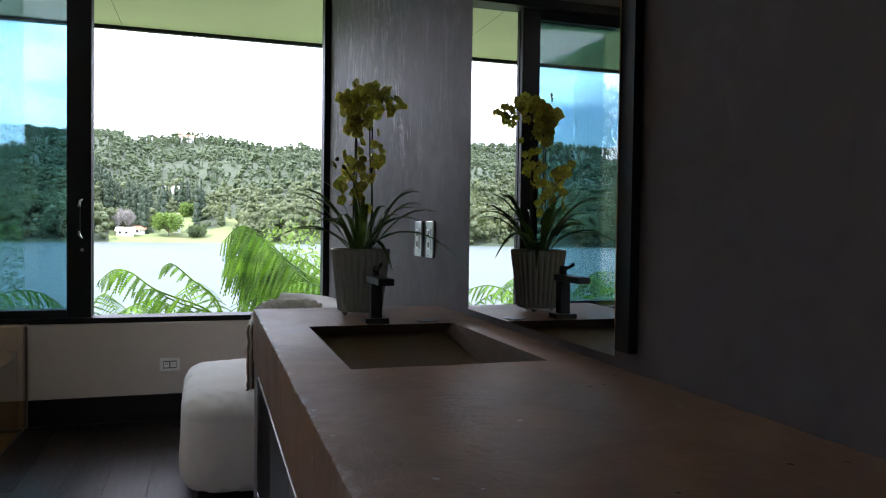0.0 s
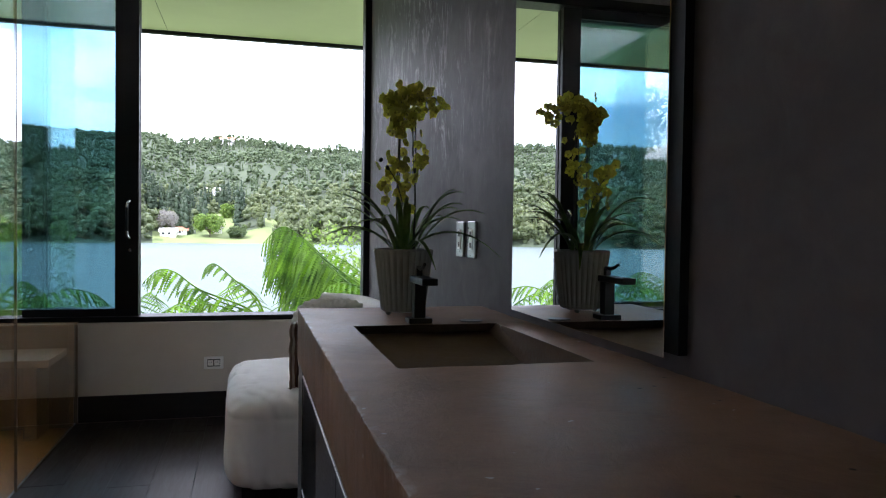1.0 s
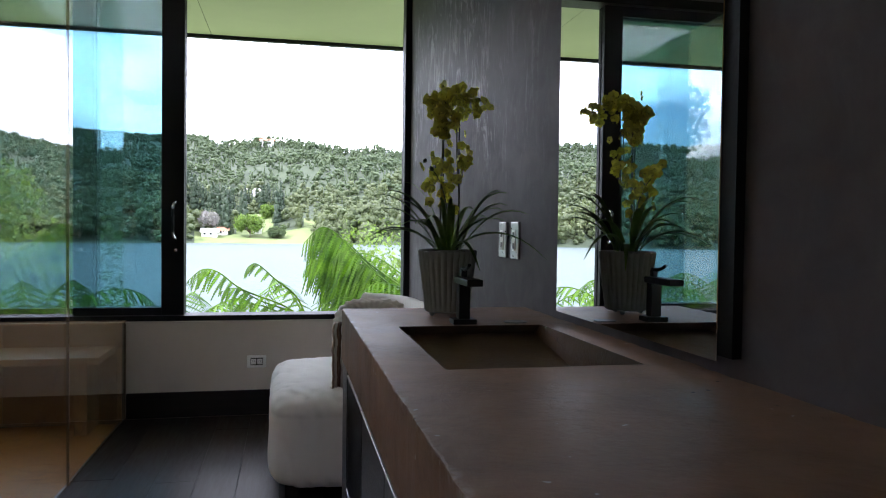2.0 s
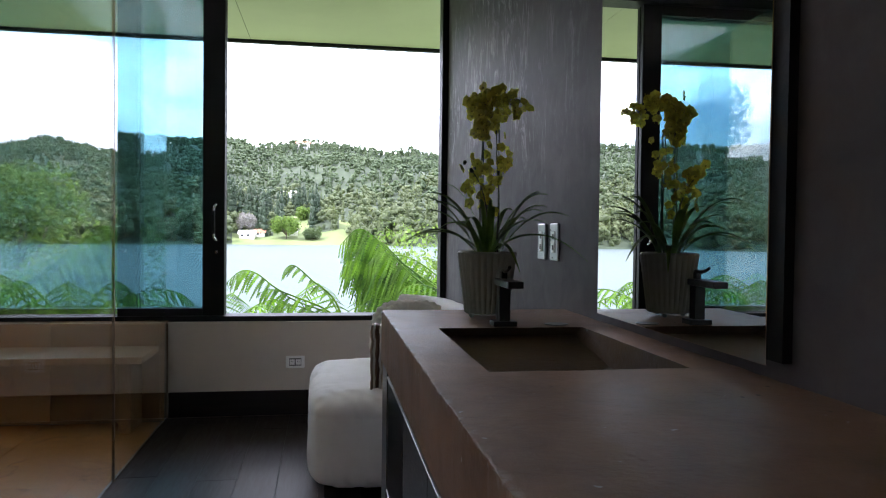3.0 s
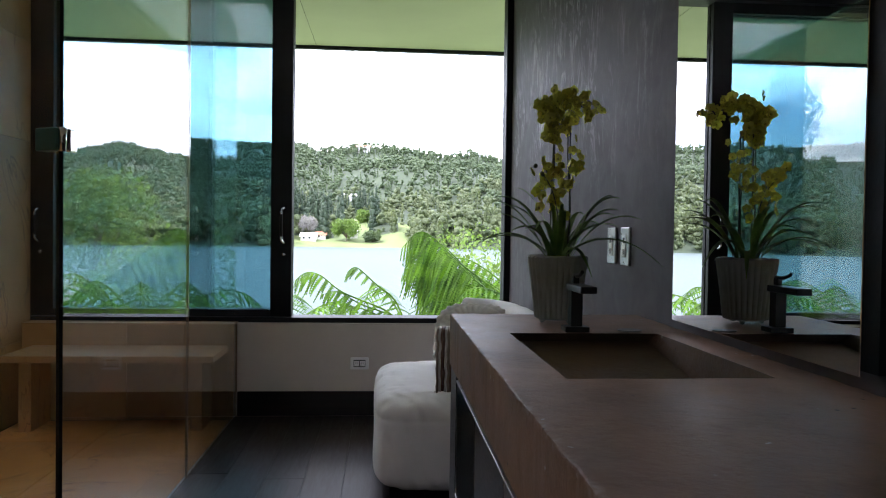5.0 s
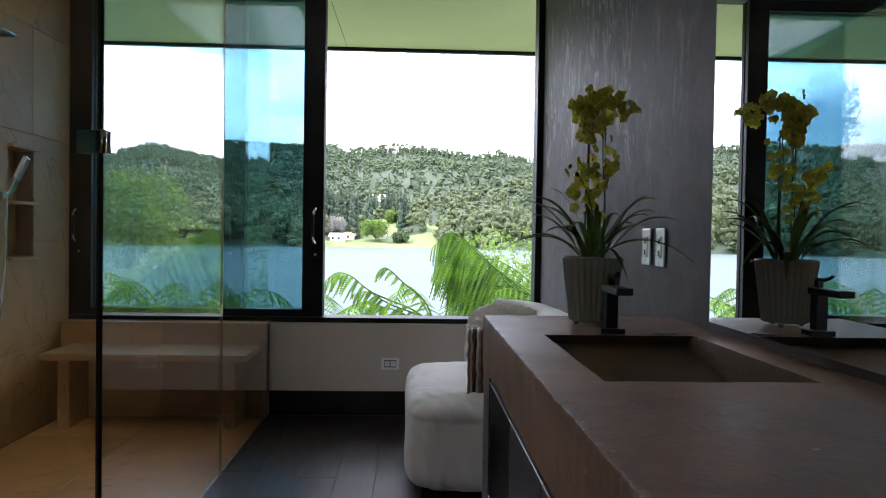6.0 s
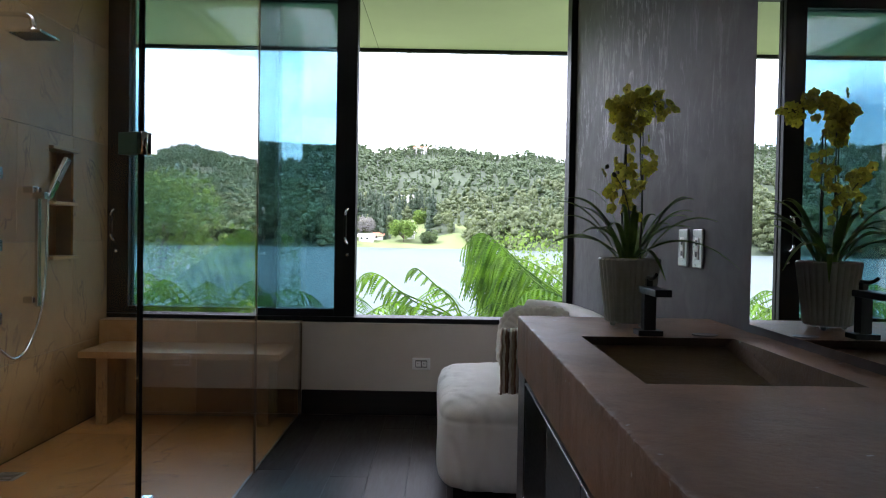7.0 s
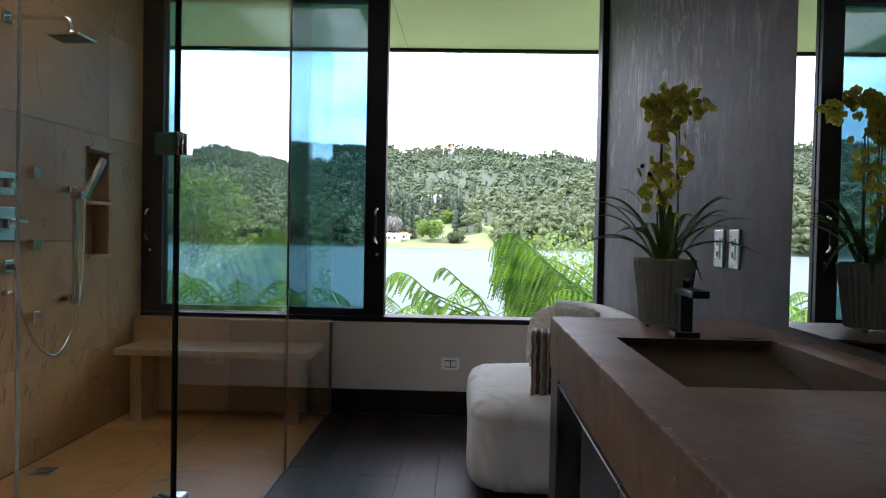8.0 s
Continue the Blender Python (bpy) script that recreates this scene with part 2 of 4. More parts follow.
M_SOFFIT = speckled("soffit_panel", (0.46, 0.465, 0.385), (0.53, 0.535, 0.445), 0.8, 0.75)
M_BLACK = speckled("black_aluminium", (0.006, 0.006, 0.007), (0.011, 0.011, 0.012), 4.0, 0.5, 0.0, 0.18)
M_MATT_BLACK = speckled("matt_black_metal", (0.010, 0.010, 0.011), (0.02, 0.02, 0.021), 9.0, 0.38, 0.3, 0.5)
M_FRONT = speckled("dark_drawer_front", (0.028, 0.026, 0.027), (0.045, 0.042, 0.042), 3.0, 0.33, 0.0, 0.5, stretch=(1, 1, 6))
M_EDGE = speckled("brushed_edge", (0.34, 0.34, 0.35), (0.5, 0.5, 0.51), 8.0, 0.3, 0.9)
M_CHROME = speckled("chrome", (0.62, 0.63, 0.64), (0.72, 0.73, 0.74), 6.0, 0.14, 1.0, fine=0.1, bump_strength=0.02)
M_WHITE = speckled("white_plastic", (0.84, 0.84, 0.82), (0.9, 0.9, 0.88), 8.0, 0.4)
M_GREY_PL = speckled("grey_plastic", (0.14, 0.14, 0.14), (0.2, 0.2, 0.2), 8.0, 0.4)
M_DARK_PL = speckled("dark_slot", (0.03, 0.03, 0.03), (0.05, 0.05, 0.05), 8.0, 0.5)
M_POT = speckled("pot_glaze", (0.20, 0.215, 0.195), (0.28, 0.295, 0.27), 5.0, 0.5)
M_SOIL = speckled("potting_bark", (0.02, 0.014, 0.01), (0.07, 0.05, 0.03), 60.0, 0.95, bump_strength=0.6)
M_LEAF = foliage("strap_leaf", (0.08, 0.155, 0.04), (0.22, 0.33, 0.10), 22.0, 0.22, None, 0.38)
M_PETAL = foliage("yellow_petal", (0.50, 0.46, 0.08), (0.66, 0.62, 0.17), 14.0, 0.35)
M_STEM = speckled("flower_stem", (0.03, 0.035, 0.015), (0.06, 0.07, 0.03), 30.0, 0.6)
M_LINEN = woven("off_white_linen", (0.72, 0.69, 0.65), (0.80, 0.77, 0.73))
M_KNIT = woven("cream_knit", (0.56, 0.52, 0.46), (0.70, 0.66, 0.59), 200.0)
M_FRINGE = woven("stripe_fringe", (0.16, 0.08, 0.06), (0.26, 0.15, 0.11), 200.0)
M_GLASS = pane_glass("shower_glass", (0.965, 0.985, 0.975))
M_GLASS_EDGE = speckled("glass_edge", (0.006, 0.012, 0.012), (0.012, 0.02, 0.02), 5.0, 0.15)
# hinge plates painted with the green they show through the glass
M_CLIP = speckled("glass_tinted_clip", (0.05, 0.13, 0.11), (0.07, 0.17, 0.145), 6.0, 0.45)
M_SEAL = speckled("clear_seal_strip", (0.5, 0.52, 0.5), (0.62, 0.64, 0.62), 6.0, 0.3)
M_TINTED = pane_glass("tinted_window_glass", (0.59, 0.72, 0.76))
M_WATER = lake_water()
M_OPAL, nt_o, b_o = material("opal_glass", 0.4, 0.0, 0.3)
b_o.inputs["Base Color"].default_value = (0.8, 0.8, 0.79, 1)
t_o = nt_o.nodes.new("ShaderNodeBsdfTranslucent")
t_o.inputs["Color"].default_value = (0.85, 0.85, 0.83, 1)
x_o = nt_o.nodes.new("ShaderNodeMixShader")
x_o.inputs["Fac"].default_value = 0.75
nt_o.links.new(b_o.outputs["BSDF"], x_o.inputs[1])
nt_o.links.new(t_o.outputs["BSDF"], x_o.inputs[2])
nt_o.links.new(x_o.outputs["Shader"], nt_o.nodes["Material Output"].inputs["Surface"])
# dark end lifted, contrast low: distance haze is put into the leaf colour
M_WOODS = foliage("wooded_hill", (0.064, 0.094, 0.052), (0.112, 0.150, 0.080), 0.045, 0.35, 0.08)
M_PINES = foliage("pine_green", (0.028, 0.048, 0.030), (0.055, 0.082, 0.045), 0.05, 0.1, 0.12)
M_BLOSSOM = foliage("pale_blossom", (0.20, 0.19, 0.20), (0.30, 0.29, 0.30), 0.3, 0.2, 0.15)
M_UNDER = speckled("forest_floor", (0.027, 0.042, 0.022), (0.048, 0.066, 0.034), 0.06, 0.95)
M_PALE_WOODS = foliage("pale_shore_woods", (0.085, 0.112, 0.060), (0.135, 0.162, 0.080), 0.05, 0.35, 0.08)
M_GRASS = speckled("meadow_grass", (0.09, 0.13, 0.042), (0.16, 0.195, 0.07), 0.05, 0.9)
M_FERN = foliage("tree_fern_green", (0.020, 0.062, 0.005), (0.105, 0.215, 0.012), 4.5, 0.36)
M_BUSH = foliage("shrub_green", (0.07, 0.13, 0.03), (0.17, 0.25, 0.06), 0.6, 0.35)
M_BARK = speckled("tree_bark", (0.07, 0.05, 0.035), (0.15, 0.11, 0.08), 8.0, 0.9)
M_HOUSE = speckled("far_house_wall", (0.62, 0.60, 0.56), (0.75, 0.73, 0.7), 0.3, 0.8)
M_ROOF = speckled("clay_roof", (0.28, 0.12, 0.07), (0.40, 0.19, 0.12), 0.5, 0.8)
M_PANE_DARK = speckled("far_window", (0.03, 0.035, 0.04), (0.06, 0.065, 0.07), 0.5, 0.2)
m_mirror, nt_m, b_m = material("mirror_silver", 0.0, 1.0)
b_m.inputs["Base Color"].default_value = (0.88, 0.89, 0.89, 1)


# ---- mesh helpers ----
def mesh_of(name, bm, mat, smooth=False):
    me = bpy.data.meshes.new(name)
    bm.normal_update()
    bm.to_mesh(me)
    bm.free()
    me.materials.append(mat)
    if smooth:
        me.shade_smooth()
    return me


def part(name, bm, mat, parent=None, label="", smooth=False):
    ob = new(name, mesh_of(name, bm, mat, smooth))
    ob.parent = parent
    if label:
        tagged(ob, label)
    return ob


def setting(ob, label, category):
    return tagged(ob, label, category, kind="structure")


def thing(name, at, label, category, group=""):
    ob = new(name)
    ob.matrix_world = pose(*at)
    tagged(ob, label, category, group)
    bpy.context.view_layer.update()
    return ob


def box(x0, x1, y0, y1, z0, z1, bevel=0.0, seg=2, bm=None):
    b = bm or bmesh.new()
    vs = [b.verts.new((x, y, z)) for x in (x0, x1) for y in (y0, y1) for z in (z0, z1)]
    fs = [(0, 1, 3, 2), (4, 6, 7, 5), (0, 4, 5, 1), (2, 3, 7, 6), (0, 2, 6, 4), (1, 5, 7, 3)]
    made = [b.faces.new([vs[i] for i in f]) for f in fs]
    if bevel:
        edges = list({e for f in made for e in f.edges})
        bmesh.ops.bevel(b, geom=edges, offset=bevel, segments=seg, affect="EDGES", profile=0.5)
    return b


def tube(points, radius, sides=8, taper=None, bm=None):
    b = bm or bmesh.new()
    pts = [Vector(p) for p in points]
    rings = []
    for i, p in enumerate(pts):
        d = (pts[min(i + 1, len(pts) - 1)] - pts[max(i - 1, 0)]).normalized()
        up = Vector((0, 0, 1)) if abs(d.z) < 0.9 else Vector((1, 0, 0))
        u = d.cross(up).normalized()
        v = d.cross(u)
        r = radius if taper is None else radius + (taper - radius) * i / (len(pts) - 1)
        rings.append([b.verts.new(p + r * (math.cos(a) * u + math.sin(a) * v)) for a in (2 * math.pi * k / sides for k in range(sides))])
    for a, c in zip(rings, rings[1:]):
        for k in range(sides):
            b.faces.new((a[k], a[(k + 1) % sides], c[(k + 1) % sides], c[k]))
    b.faces.new(list(reversed(rings[0])))
    b.faces.new(rings[-1])
    bmesh.ops.recalc_face_normals(b, faces=b.faces)
    return b


def curve_points(ctrl, n):
    """A smooth line through the control points."""
    c = [Vector(p) for p in ctrl]
    c = [2 * c[0] - c[1]] + c + [2 * c[-1] - c[-2]]
    out = []
    for i in range(1, len(c) - 2):
        for k in range(n):
            t = k / n
            a, p, q, d = c[i - 1], c[i], c[i + 1], c[i + 2]
            out.append(0.5 * (2 * p + (q - a) * t + (2 * a - 5 * p + 4 * q - d) * t * t + (3 * p - a - 3 * q + d) * t ** 3))
    return out + [c[-2]]


def cushion(sx, sy, sz, seed, power=5.0, rows=26, seam=None):
    """A stuffed box with rounded corners, slack faces, small folds and a sewn seam."""
    b = bmesh.new()
    bmesh.ops.create_cube(b, size=2.0)
    bmesh.ops.subdivide_edges(b, edges=b.edges[:], cuts=rows, use_grid_fill=True)
    for v in b.verts:
        p = v.co.copy()
        r = p / (abs(p.x) ** power + abs(p.y) ** power + abs(p.z) ** power) ** (1 / power)
        w = noise.noise(Vector((r.x * 1.4 + seed, r.y * 1.4, r.z * 1.4))) * 0.022
        w += noise.noise(Vector((r.x * 4 + seed, r.y * 4, r.z * 2))) * 0.008
        edge = max(abs(r.x) * abs(r.y), abs(r.y) * abs(r.z), abs(r.x) * abs(r.z))
        fold = noise.noise(Vector((r.x * 9 + seed, r.y * 9, r.z * 1.5)))
        w -= 0.10 * max(0.0, fold) * max(0.0, edge - 0.40)
        if seam is not None:
            w -= 0.007 * math.exp(-((r.z - seam - 0.03 * noise.noise(Vector((r.x * 2, r.y * 2, seed)))) / 0.055) ** 2)
        r = r * (1 + w)
        v.co = Vector((r.x * sx / 2, r.y * sy / 2, r.z * sz / 2))
    return b


def no_shadow(ob):
    ob.visible_shadow = False
    return ob

# ---- the room's shell ----
XL, YW, YB, ZC = -3.0, 4.95, -1.9, 3.0
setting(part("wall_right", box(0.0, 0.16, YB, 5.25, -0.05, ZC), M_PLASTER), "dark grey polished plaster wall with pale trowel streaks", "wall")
# unseen wall; its opening is added to light the room from behind
wall_b = setting(part("wall_back", box(XL - 0.16, -2.8, YB - 0.15, YB, -0.05, ZC), M_BEIGE), "beige plaster wall with an added unseen opening for daylight", "wall")
part("pier", box(-2.1, 0.16, YB - 0.15, YB, -0.05, ZC), M_BEIGE, wall_b)
part("lintel", box(-2.8, -2.1, YB - 0.15, YB, 2.0, ZC), M_BEIGE, wall_b)
part("parapet", box(-2.8, -2.1, YB - 0.15, YB, -0.05, 0.8), M_BEIGE, wall_b)
setting(part("wall_window", box(-1.73, 0.0, YW, 5.25, -0.05, 0.585, 0.004), M_BEIGE), "low beige plaster wall below the open window", "wall")
setting(part("wall_window_sill", box(-1.735, 0.0, YW - 0.004, 5.25, 0.585, 0.592, 0.002), M_BEIGE), "pale plaster sill below the window", "sill")
setting(part("wall_head", box(-3.07, 0.0, 4.99, 5.25, 2.83, ZC), M_PLASTER), "plaster strip above the window", "wall")
SKY = (-2.95, -1.78, 2.3, 3.85)
cb = box(SKY[1], 0.16, YB - 0.15, 5.25, ZC, ZC + 0.15)
box(XL - 0.16, SKY[0], YB - 0.15, 5.25, ZC, ZC + 0.15, bm=cb)
box(SKY[0], SKY[1], YB - 0.15, SKY[2], ZC, ZC + 0.15, bm=cb)
box(SKY[0], SKY[1], SKY[3], 5.25, ZC, ZC + 0.15, bm=cb)
setting(part("ceiling", cb, M_CEIL), "plain pale painted ceiling with a skylight opening over the shower", "ceiling")
lightwell = setting(new("skylight"), "opal glass skylight over the shower", "skylight")
part("pane", box(SKY[0] + 0.002, SKY[1] - 0.002, SKY[2] + 0.002, SKY[3] - 0.002, ZC + 0.06, ZC + 0.068), M_OPAL, lightwell, "milky glass pane")
for x0, x1, y0, y1 in ((SKY[0], SKY[0] + 0.04, SKY[2], SKY[3]), (SKY[1] - 0.04, SKY[1], SKY[2], SKY[3]), (SKY[0] + 0.04, SKY[1] - 0.04, SKY[2], SKY[2] + 0.04), (SKY[0] + 0.04, SKY[1] - 0.04, SKY[3] - 0.04, SKY[3])):
    part("frame_bar", box(x0 + 0.001, x1 - 0.001, y0 + 0.001, y1 - 0.001, ZC + 0.072, ZC + 0.17), M_BLACK, lightwell)
setting(part("baseboard", box(-1.725, 0.0, YW - 0.014, YW, 0.0, 0.157, 0.003), M_BASE), "dark wooden baseboard along the window wall", "baseboard")
setting(part("ground_slab", box(XL - 0.16, 0.16, YB - 0.15, 5.25, -0.25, -0.052), M_GROUT), "concrete slab below the floor finish", "floor")

# ---- eave outside ----
eave = setting(new("eave"), "pale green-white roof soffit with dark edge trim", "roof")
for i, (xa, xb) in enumerate(((-9.0, -6.2), (-6.195, -3.82), (-3.815, -1.445), (-1.44, 0.93), (0.935, 3.3), (3.305, 6.0))):
    part("soffit_panel", box(xa, xb, 5.25, 6.97, 2.868, 2.9), M_SOFFIT, eave)
part("edge_trim", box(-9.0, 6.0, 6.97, 7.02, 2.838, 3.12, 0.004), M_BLACK, eave, "thin dark metal edge trim")
part("roof_deck", box(-9.0, 6.0, 5.25, 6.97, 2.9, 3.1), M_CEIL, eave)
part("joint_strip", box(-1.4447, -1.4403, 5.25, 6.97, 2.872, 2.89), M_BLACK, eave)

# ---- window ----
win = setting(new("window_1"), "black aluminium sliding window, one half open", "window")
WY0, WY1 = 5.02, 5.09
part("left_jamb", box(-3.07, -3.03, 4.985, 5.16, 0.592, 2.83, 0.003), M_BLACK, win)
part("reveal_post", box(-0.040, -0.0005, 4.87, 4.984, 0.594, 2.83, 0.003), M_BLACK, win)
part("right_jamb", box(-0.013, 0.0, 4.985, 5.16, 0.592, 2.83, 0.003), M_BLACK, win)
part("head_rail", box(-3.03, -0.013, 4.985, 5.16, 2.765, 2.83, 0.003), M_BLACK, win)
part("bottom_track", box(-3.03, -0.013, 4.985, 5.16, 0.592, 0.625, 0.003), M_BLACK, win)
for j, (ya, yb) in enumerate(((WY0, WY0 + 0.045), (WY0 + 0.06, WY0 + 0.105))):
    sash = part("sash", box(-3.028, -2.887, ya, yb, 0.626, 2.76, 0.003), M_BLACK, win, "black sliding sash frame")
    part("stile", box(-1.538, -1.403, ya, yb, 0.626, 2.76, 0.003), M_BLACK, sash)
    part("bottom_rail", box(-2.887, -1.538, ya, yb, 0.626, 0.672, 0.003), M_BLACK, sash)
    part("top_rail", box(-2.887, -1.538, ya, yb, 2.69, 2.76, 0.003), M_BLACK, sash)
    no_shadow(part("pane", box(-2.887, -1.538, (ya + yb) / 2 - 0.003, (ya + yb) / 2 + 0.003, 0.672, 2.69), M_TINTED, sash, "blue-tinted glass pane"))


def pull_handle(x, z0, z1):
    pts = curve_points([(x, WY0, z1), (x, WY0 - 0.035, z1), (x - 0.01, WY0 - 0.05, z1 - 0.02), (x - 0.012, WY0 - 0.05, z1 - 0.045)], 5)
    a = part("handle", tube(pts, 0.0085, 10), M_CHROME, win, "chrome bow handle", True)
    pts = curve_points([(x, WY0, z0), (x, WY0 - 0.035, z0), (x - 0.01, WY0 - 0.05, z0 + 0.02), (x - 0.012, WY0 - 0.05, z0 + 0.045)], 5)
    part("handle_end", tube(pts, 0.0085, 10), M_CHROME, a, "", True)
    part("grip", tube([(x - 0.012, WY0 - 0.05, z0 + 0.04), (x - 0.012, WY0 - 0.05, z1 - 0.04)], 0.009, 10), M_BLACK, a, "black grip bar", True)


pull_handle(-1.452, 1.105, 1.33)
pull_handle(-2.965, 1.10, 1.30)
for x in (-1.452, -2.965):
    part("lock", tube([(x, WY0 + 0.002, 1.03), (x, WY0 - 0.008, 1.03)], 0.011, 12), M_CHROME, win, "small round lock", True)

# ---- floor ----
floor_w = setting(part("floor", box(-1.742, 0.0, YB, YW, -0.052, -0.016), M_BASE), "dark stained wooden plank floor", "floor")
floor_s = setting(part("shower_floor", box(XL, -1.745, YB, YW, -0.052, -0.014), M_GROUT), "orange-brown sandstone slab shower floor", "floor")

# ---- counter ----
CX, CY, CZ, SB = -0.597, 2.515, 0.93, 0.775
counter = thing("vanity_counter", (0, 0, 0), "thick brown cement vanity counter with a sunken ramp basin", "counter")
SX0, SX1, SY0, SY1 = -0.484, -0.097, 1.498, 2.081


def counter_mesh():
    b = bmesh.new()
    ys = [YB + 0.4]
    while ys[-1] < CY - 0.02:
        ys.append(ys[-1] + 0.016)
    ys[-1] = CY
    ys = sorted(set([y for y in ys if min(abs(y - SY0), abs(y - SY1)) > 0.006] + [SY0, SY1]))
    xs = [CX, CX + 0.014, CX + 0.028, CX + 0.055, SX0, -0.39, -0.29, -0.19, SX1, -0.05, 0.0]

    def wob(y, k):
        chip = max(0.0, noise.noise(Vector((y * 31, k, 7))) - 0.25)
        return 0.0012 * noise.noise(Vector((y * 7, k, 0))) + 0.0012 * noise.noise(Vector((y * 23, k, 3))) + (0.006 * chip if k == 1.0 else -0.007 * chip)
    top = {}
    for i, x in enumerate(xs):
        for j, y in enumerate(ys):
            xx = x + (wob(y, 1.0) if i == 0 else 0)
            z = CZ + (0.0012 * noise.noise(Vector((x * 8, y * 8, 5))) if 0 < i < len(xs) - 1 else wob(y, 9.0))
            top[i, j] = b.verts.new((xx, y, z))
    front = {}
    for j, y in enumerate(ys):
        lows = [b.verts.new((CX + wob(y, 1.0), y, z)) for z in (CZ - 0.014, CZ - 0.028, SB + 0.028, SB + 0.014)]
        front[j] = [*lows, b.verts.new((CX + wob(y, 4.0) * 0.5, y, SB))]
    i0, i1, j0, j1 = xs.index(SX0), xs.index(SX1), ys.index(SY0), ys.index(SY1)
    for i in range(len(xs) - 1):
        for j in range(len(ys) - 1):
            if i0 <= i < i1 and j0 <= j < j1:
                continue
            b.faces.new((top[i, j], top[i + 1, j], top[i + 1, j + 1], top[i, j + 1]))
    lip = []
    for j in range(len(ys) - 1):
        for p, q in zip([top[0, j], *front[j]], front[j]):
            k = front[j].index(q)
            pn = top[0, j + 1] if k == 0 else front[j + 1][k - 1]
            b.faces.new((q, p, pn, front[j + 1][k]))
        lip.append((top[0, j], top[0, j + 1]))
    J = len(ys) - 1
    back = b.verts.new((0.0, CY, SB))
    b.faces.new(list(reversed(front[J])) + [top[i, J] for i in range(len(xs))] + [back])
    near = b.verts.new((0.0, ys[0], SB))
    b.faces.new([near] + [top[i, 0] for i in reversed(range(len(xs)))] + front[0])
    b.faces.new([near] + [front[j][-1] for j in range(J + 1)] + [back])
    edges = [e for e in b.edges if all(v in (set(a for p in lip for a in p)) for v in e.verts)]
    bmesh.ops.bevel(b, geom=edges, offset=0.004, segments=2, affect="EDGES", profile=0.5)
    bmesh.ops.recalc_face_normals(b, faces=b.faces)
    return b


slab = part("slab", counter_mesh(), M_CEMENT, counter)
# basin: short wall at the tap end, floor falling towards the user
DF, DN = 0.022, 0.115
bb = bmesh.new()
q = [bb.verts.new(p) for p in ((SX0, SY1, CZ), (SX1, SY1, CZ), (SX1, SY0, CZ), (SX0, SY0, CZ),
                               (SX0 + 0.012, SY1 + 0.035, CZ - DF - 0.004), (SX1 - 0.012, SY1 + 0.035, CZ - DF - 0.004), (SX1 - 0.012, SY0 + 0.02, CZ - DN), (SX0 + 0.03, SY0 + 0.02, CZ - DN))]
for f in ((0, 1, 5, 4), (1, 2, 6, 5), (2, 3, 7, 6), (3, 0, 4, 7), (4, 5, 6, 7)):
    bb.faces.new([q[i] for i in f])
bmesh.ops.recalc_face_normals(bb, faces=bb.faces)
for f in bb.faces:
    if f.normal.z < 0:
        f.normal_flip()
part("basin", bb, M_BASIN, counter, "sunken basin in darker cement with a sloping floor")
part("drain", box(-0.40, -0.18, SY0 + 0.05, SY0 + 0.075, CZ - 0.113, CZ - 0.105, 0.002), M_MATT_BLACK, counter, "black slot drain")

# drawer units under the counter
cab_y = [2.497, 1.915, 1.505, 1.095, 0.685, 0.275]
unit = thing("drawer_cabinet", (0, 0, 0), "dark lacquered drawer cabinet under the cement counter", "cabinet", "vanity drawer cabinets")
part("body", box(-0.564, 0.0, 0.0, 0.41, 0.09, 0.773), M_FRONT, unit)
part("plinth", box(-0.50, -0.02, 0.0, 0.41, 0.0, 0.09), M_BLACK, unit)
for za, zb in ((0.43, 0.752), (0.105, 0.425)):
    d = part("drawer_front", box(-0.592, -0.566, 0.003, 0.407, za, zb, 0.0015), M_FRONT, unit)
    part("edge_pull", box(-0.595, -0.585, 0.003, 0.407, zb + 0.0005, zb + 0.006, 0.001), M_EDGE, d, "bright metal edge pull")
for y in cab_y[2:]:
    copy_thing(unit, pose(0, y, 0))
unit.matrix_world = pose(0, cab_y[1], 0)
endu = thing("end_cabinet", (0, 0, 0), "dark lacquered end cabinet with a side panel", "cabinet", "vanity drawer cabinets")
part("body", box(-0.564, 0.0, 1.93, 2.338, 0.09, 0.773), M_FRONT, endu)
part("plinth", box(-0.50, -0.02, 1.93, 2.47, 0.0, 0.09), M_BLACK, endu)
d = part("drawer_front", box(-0.592, -0.566, 1.918, 2.33, 0.105, 0.752, 0.0015), M_FRONT, endu)
part("edge_pull", box(-0.595, -0.585, 1.918, 2.33, 0.7525, 0.758, 0.001), M_EDGE, d, "bright metal edge pull")
part("side_panel", box(-0.594, 0.0, 2.34, 2.50, 0.0, 0.773, 0.002), M_FRONT, endu, "dark side panel")

# ---- mirror ----
mir = thing("wall_mirror", (0, 0, 0), "large frameless wall mirror, black board behind widened as its shadow", "mirror")
# black board overhangs the near edge, a dark strip for the mirror's shadow gap
part("backing_and_shadow", box(-0.018, 0.0, -0.832, -0.008, 0.010, 1.463), M_BLACK, mir)
part("glass", box(-0.0235, -0.0185, -0.793, 0.0, 0.0, 1.473, 0.0012, 1), m_mirror, mir, "silvered mirror glass")
mir.matrix_world = pose(-0.0005, 2.163, 0.957, 0, 0, -0.25)

# ---- shower ----
glass_y = ((1.63, 2.398), (2.418, 3.76), (3.768, 4.868))
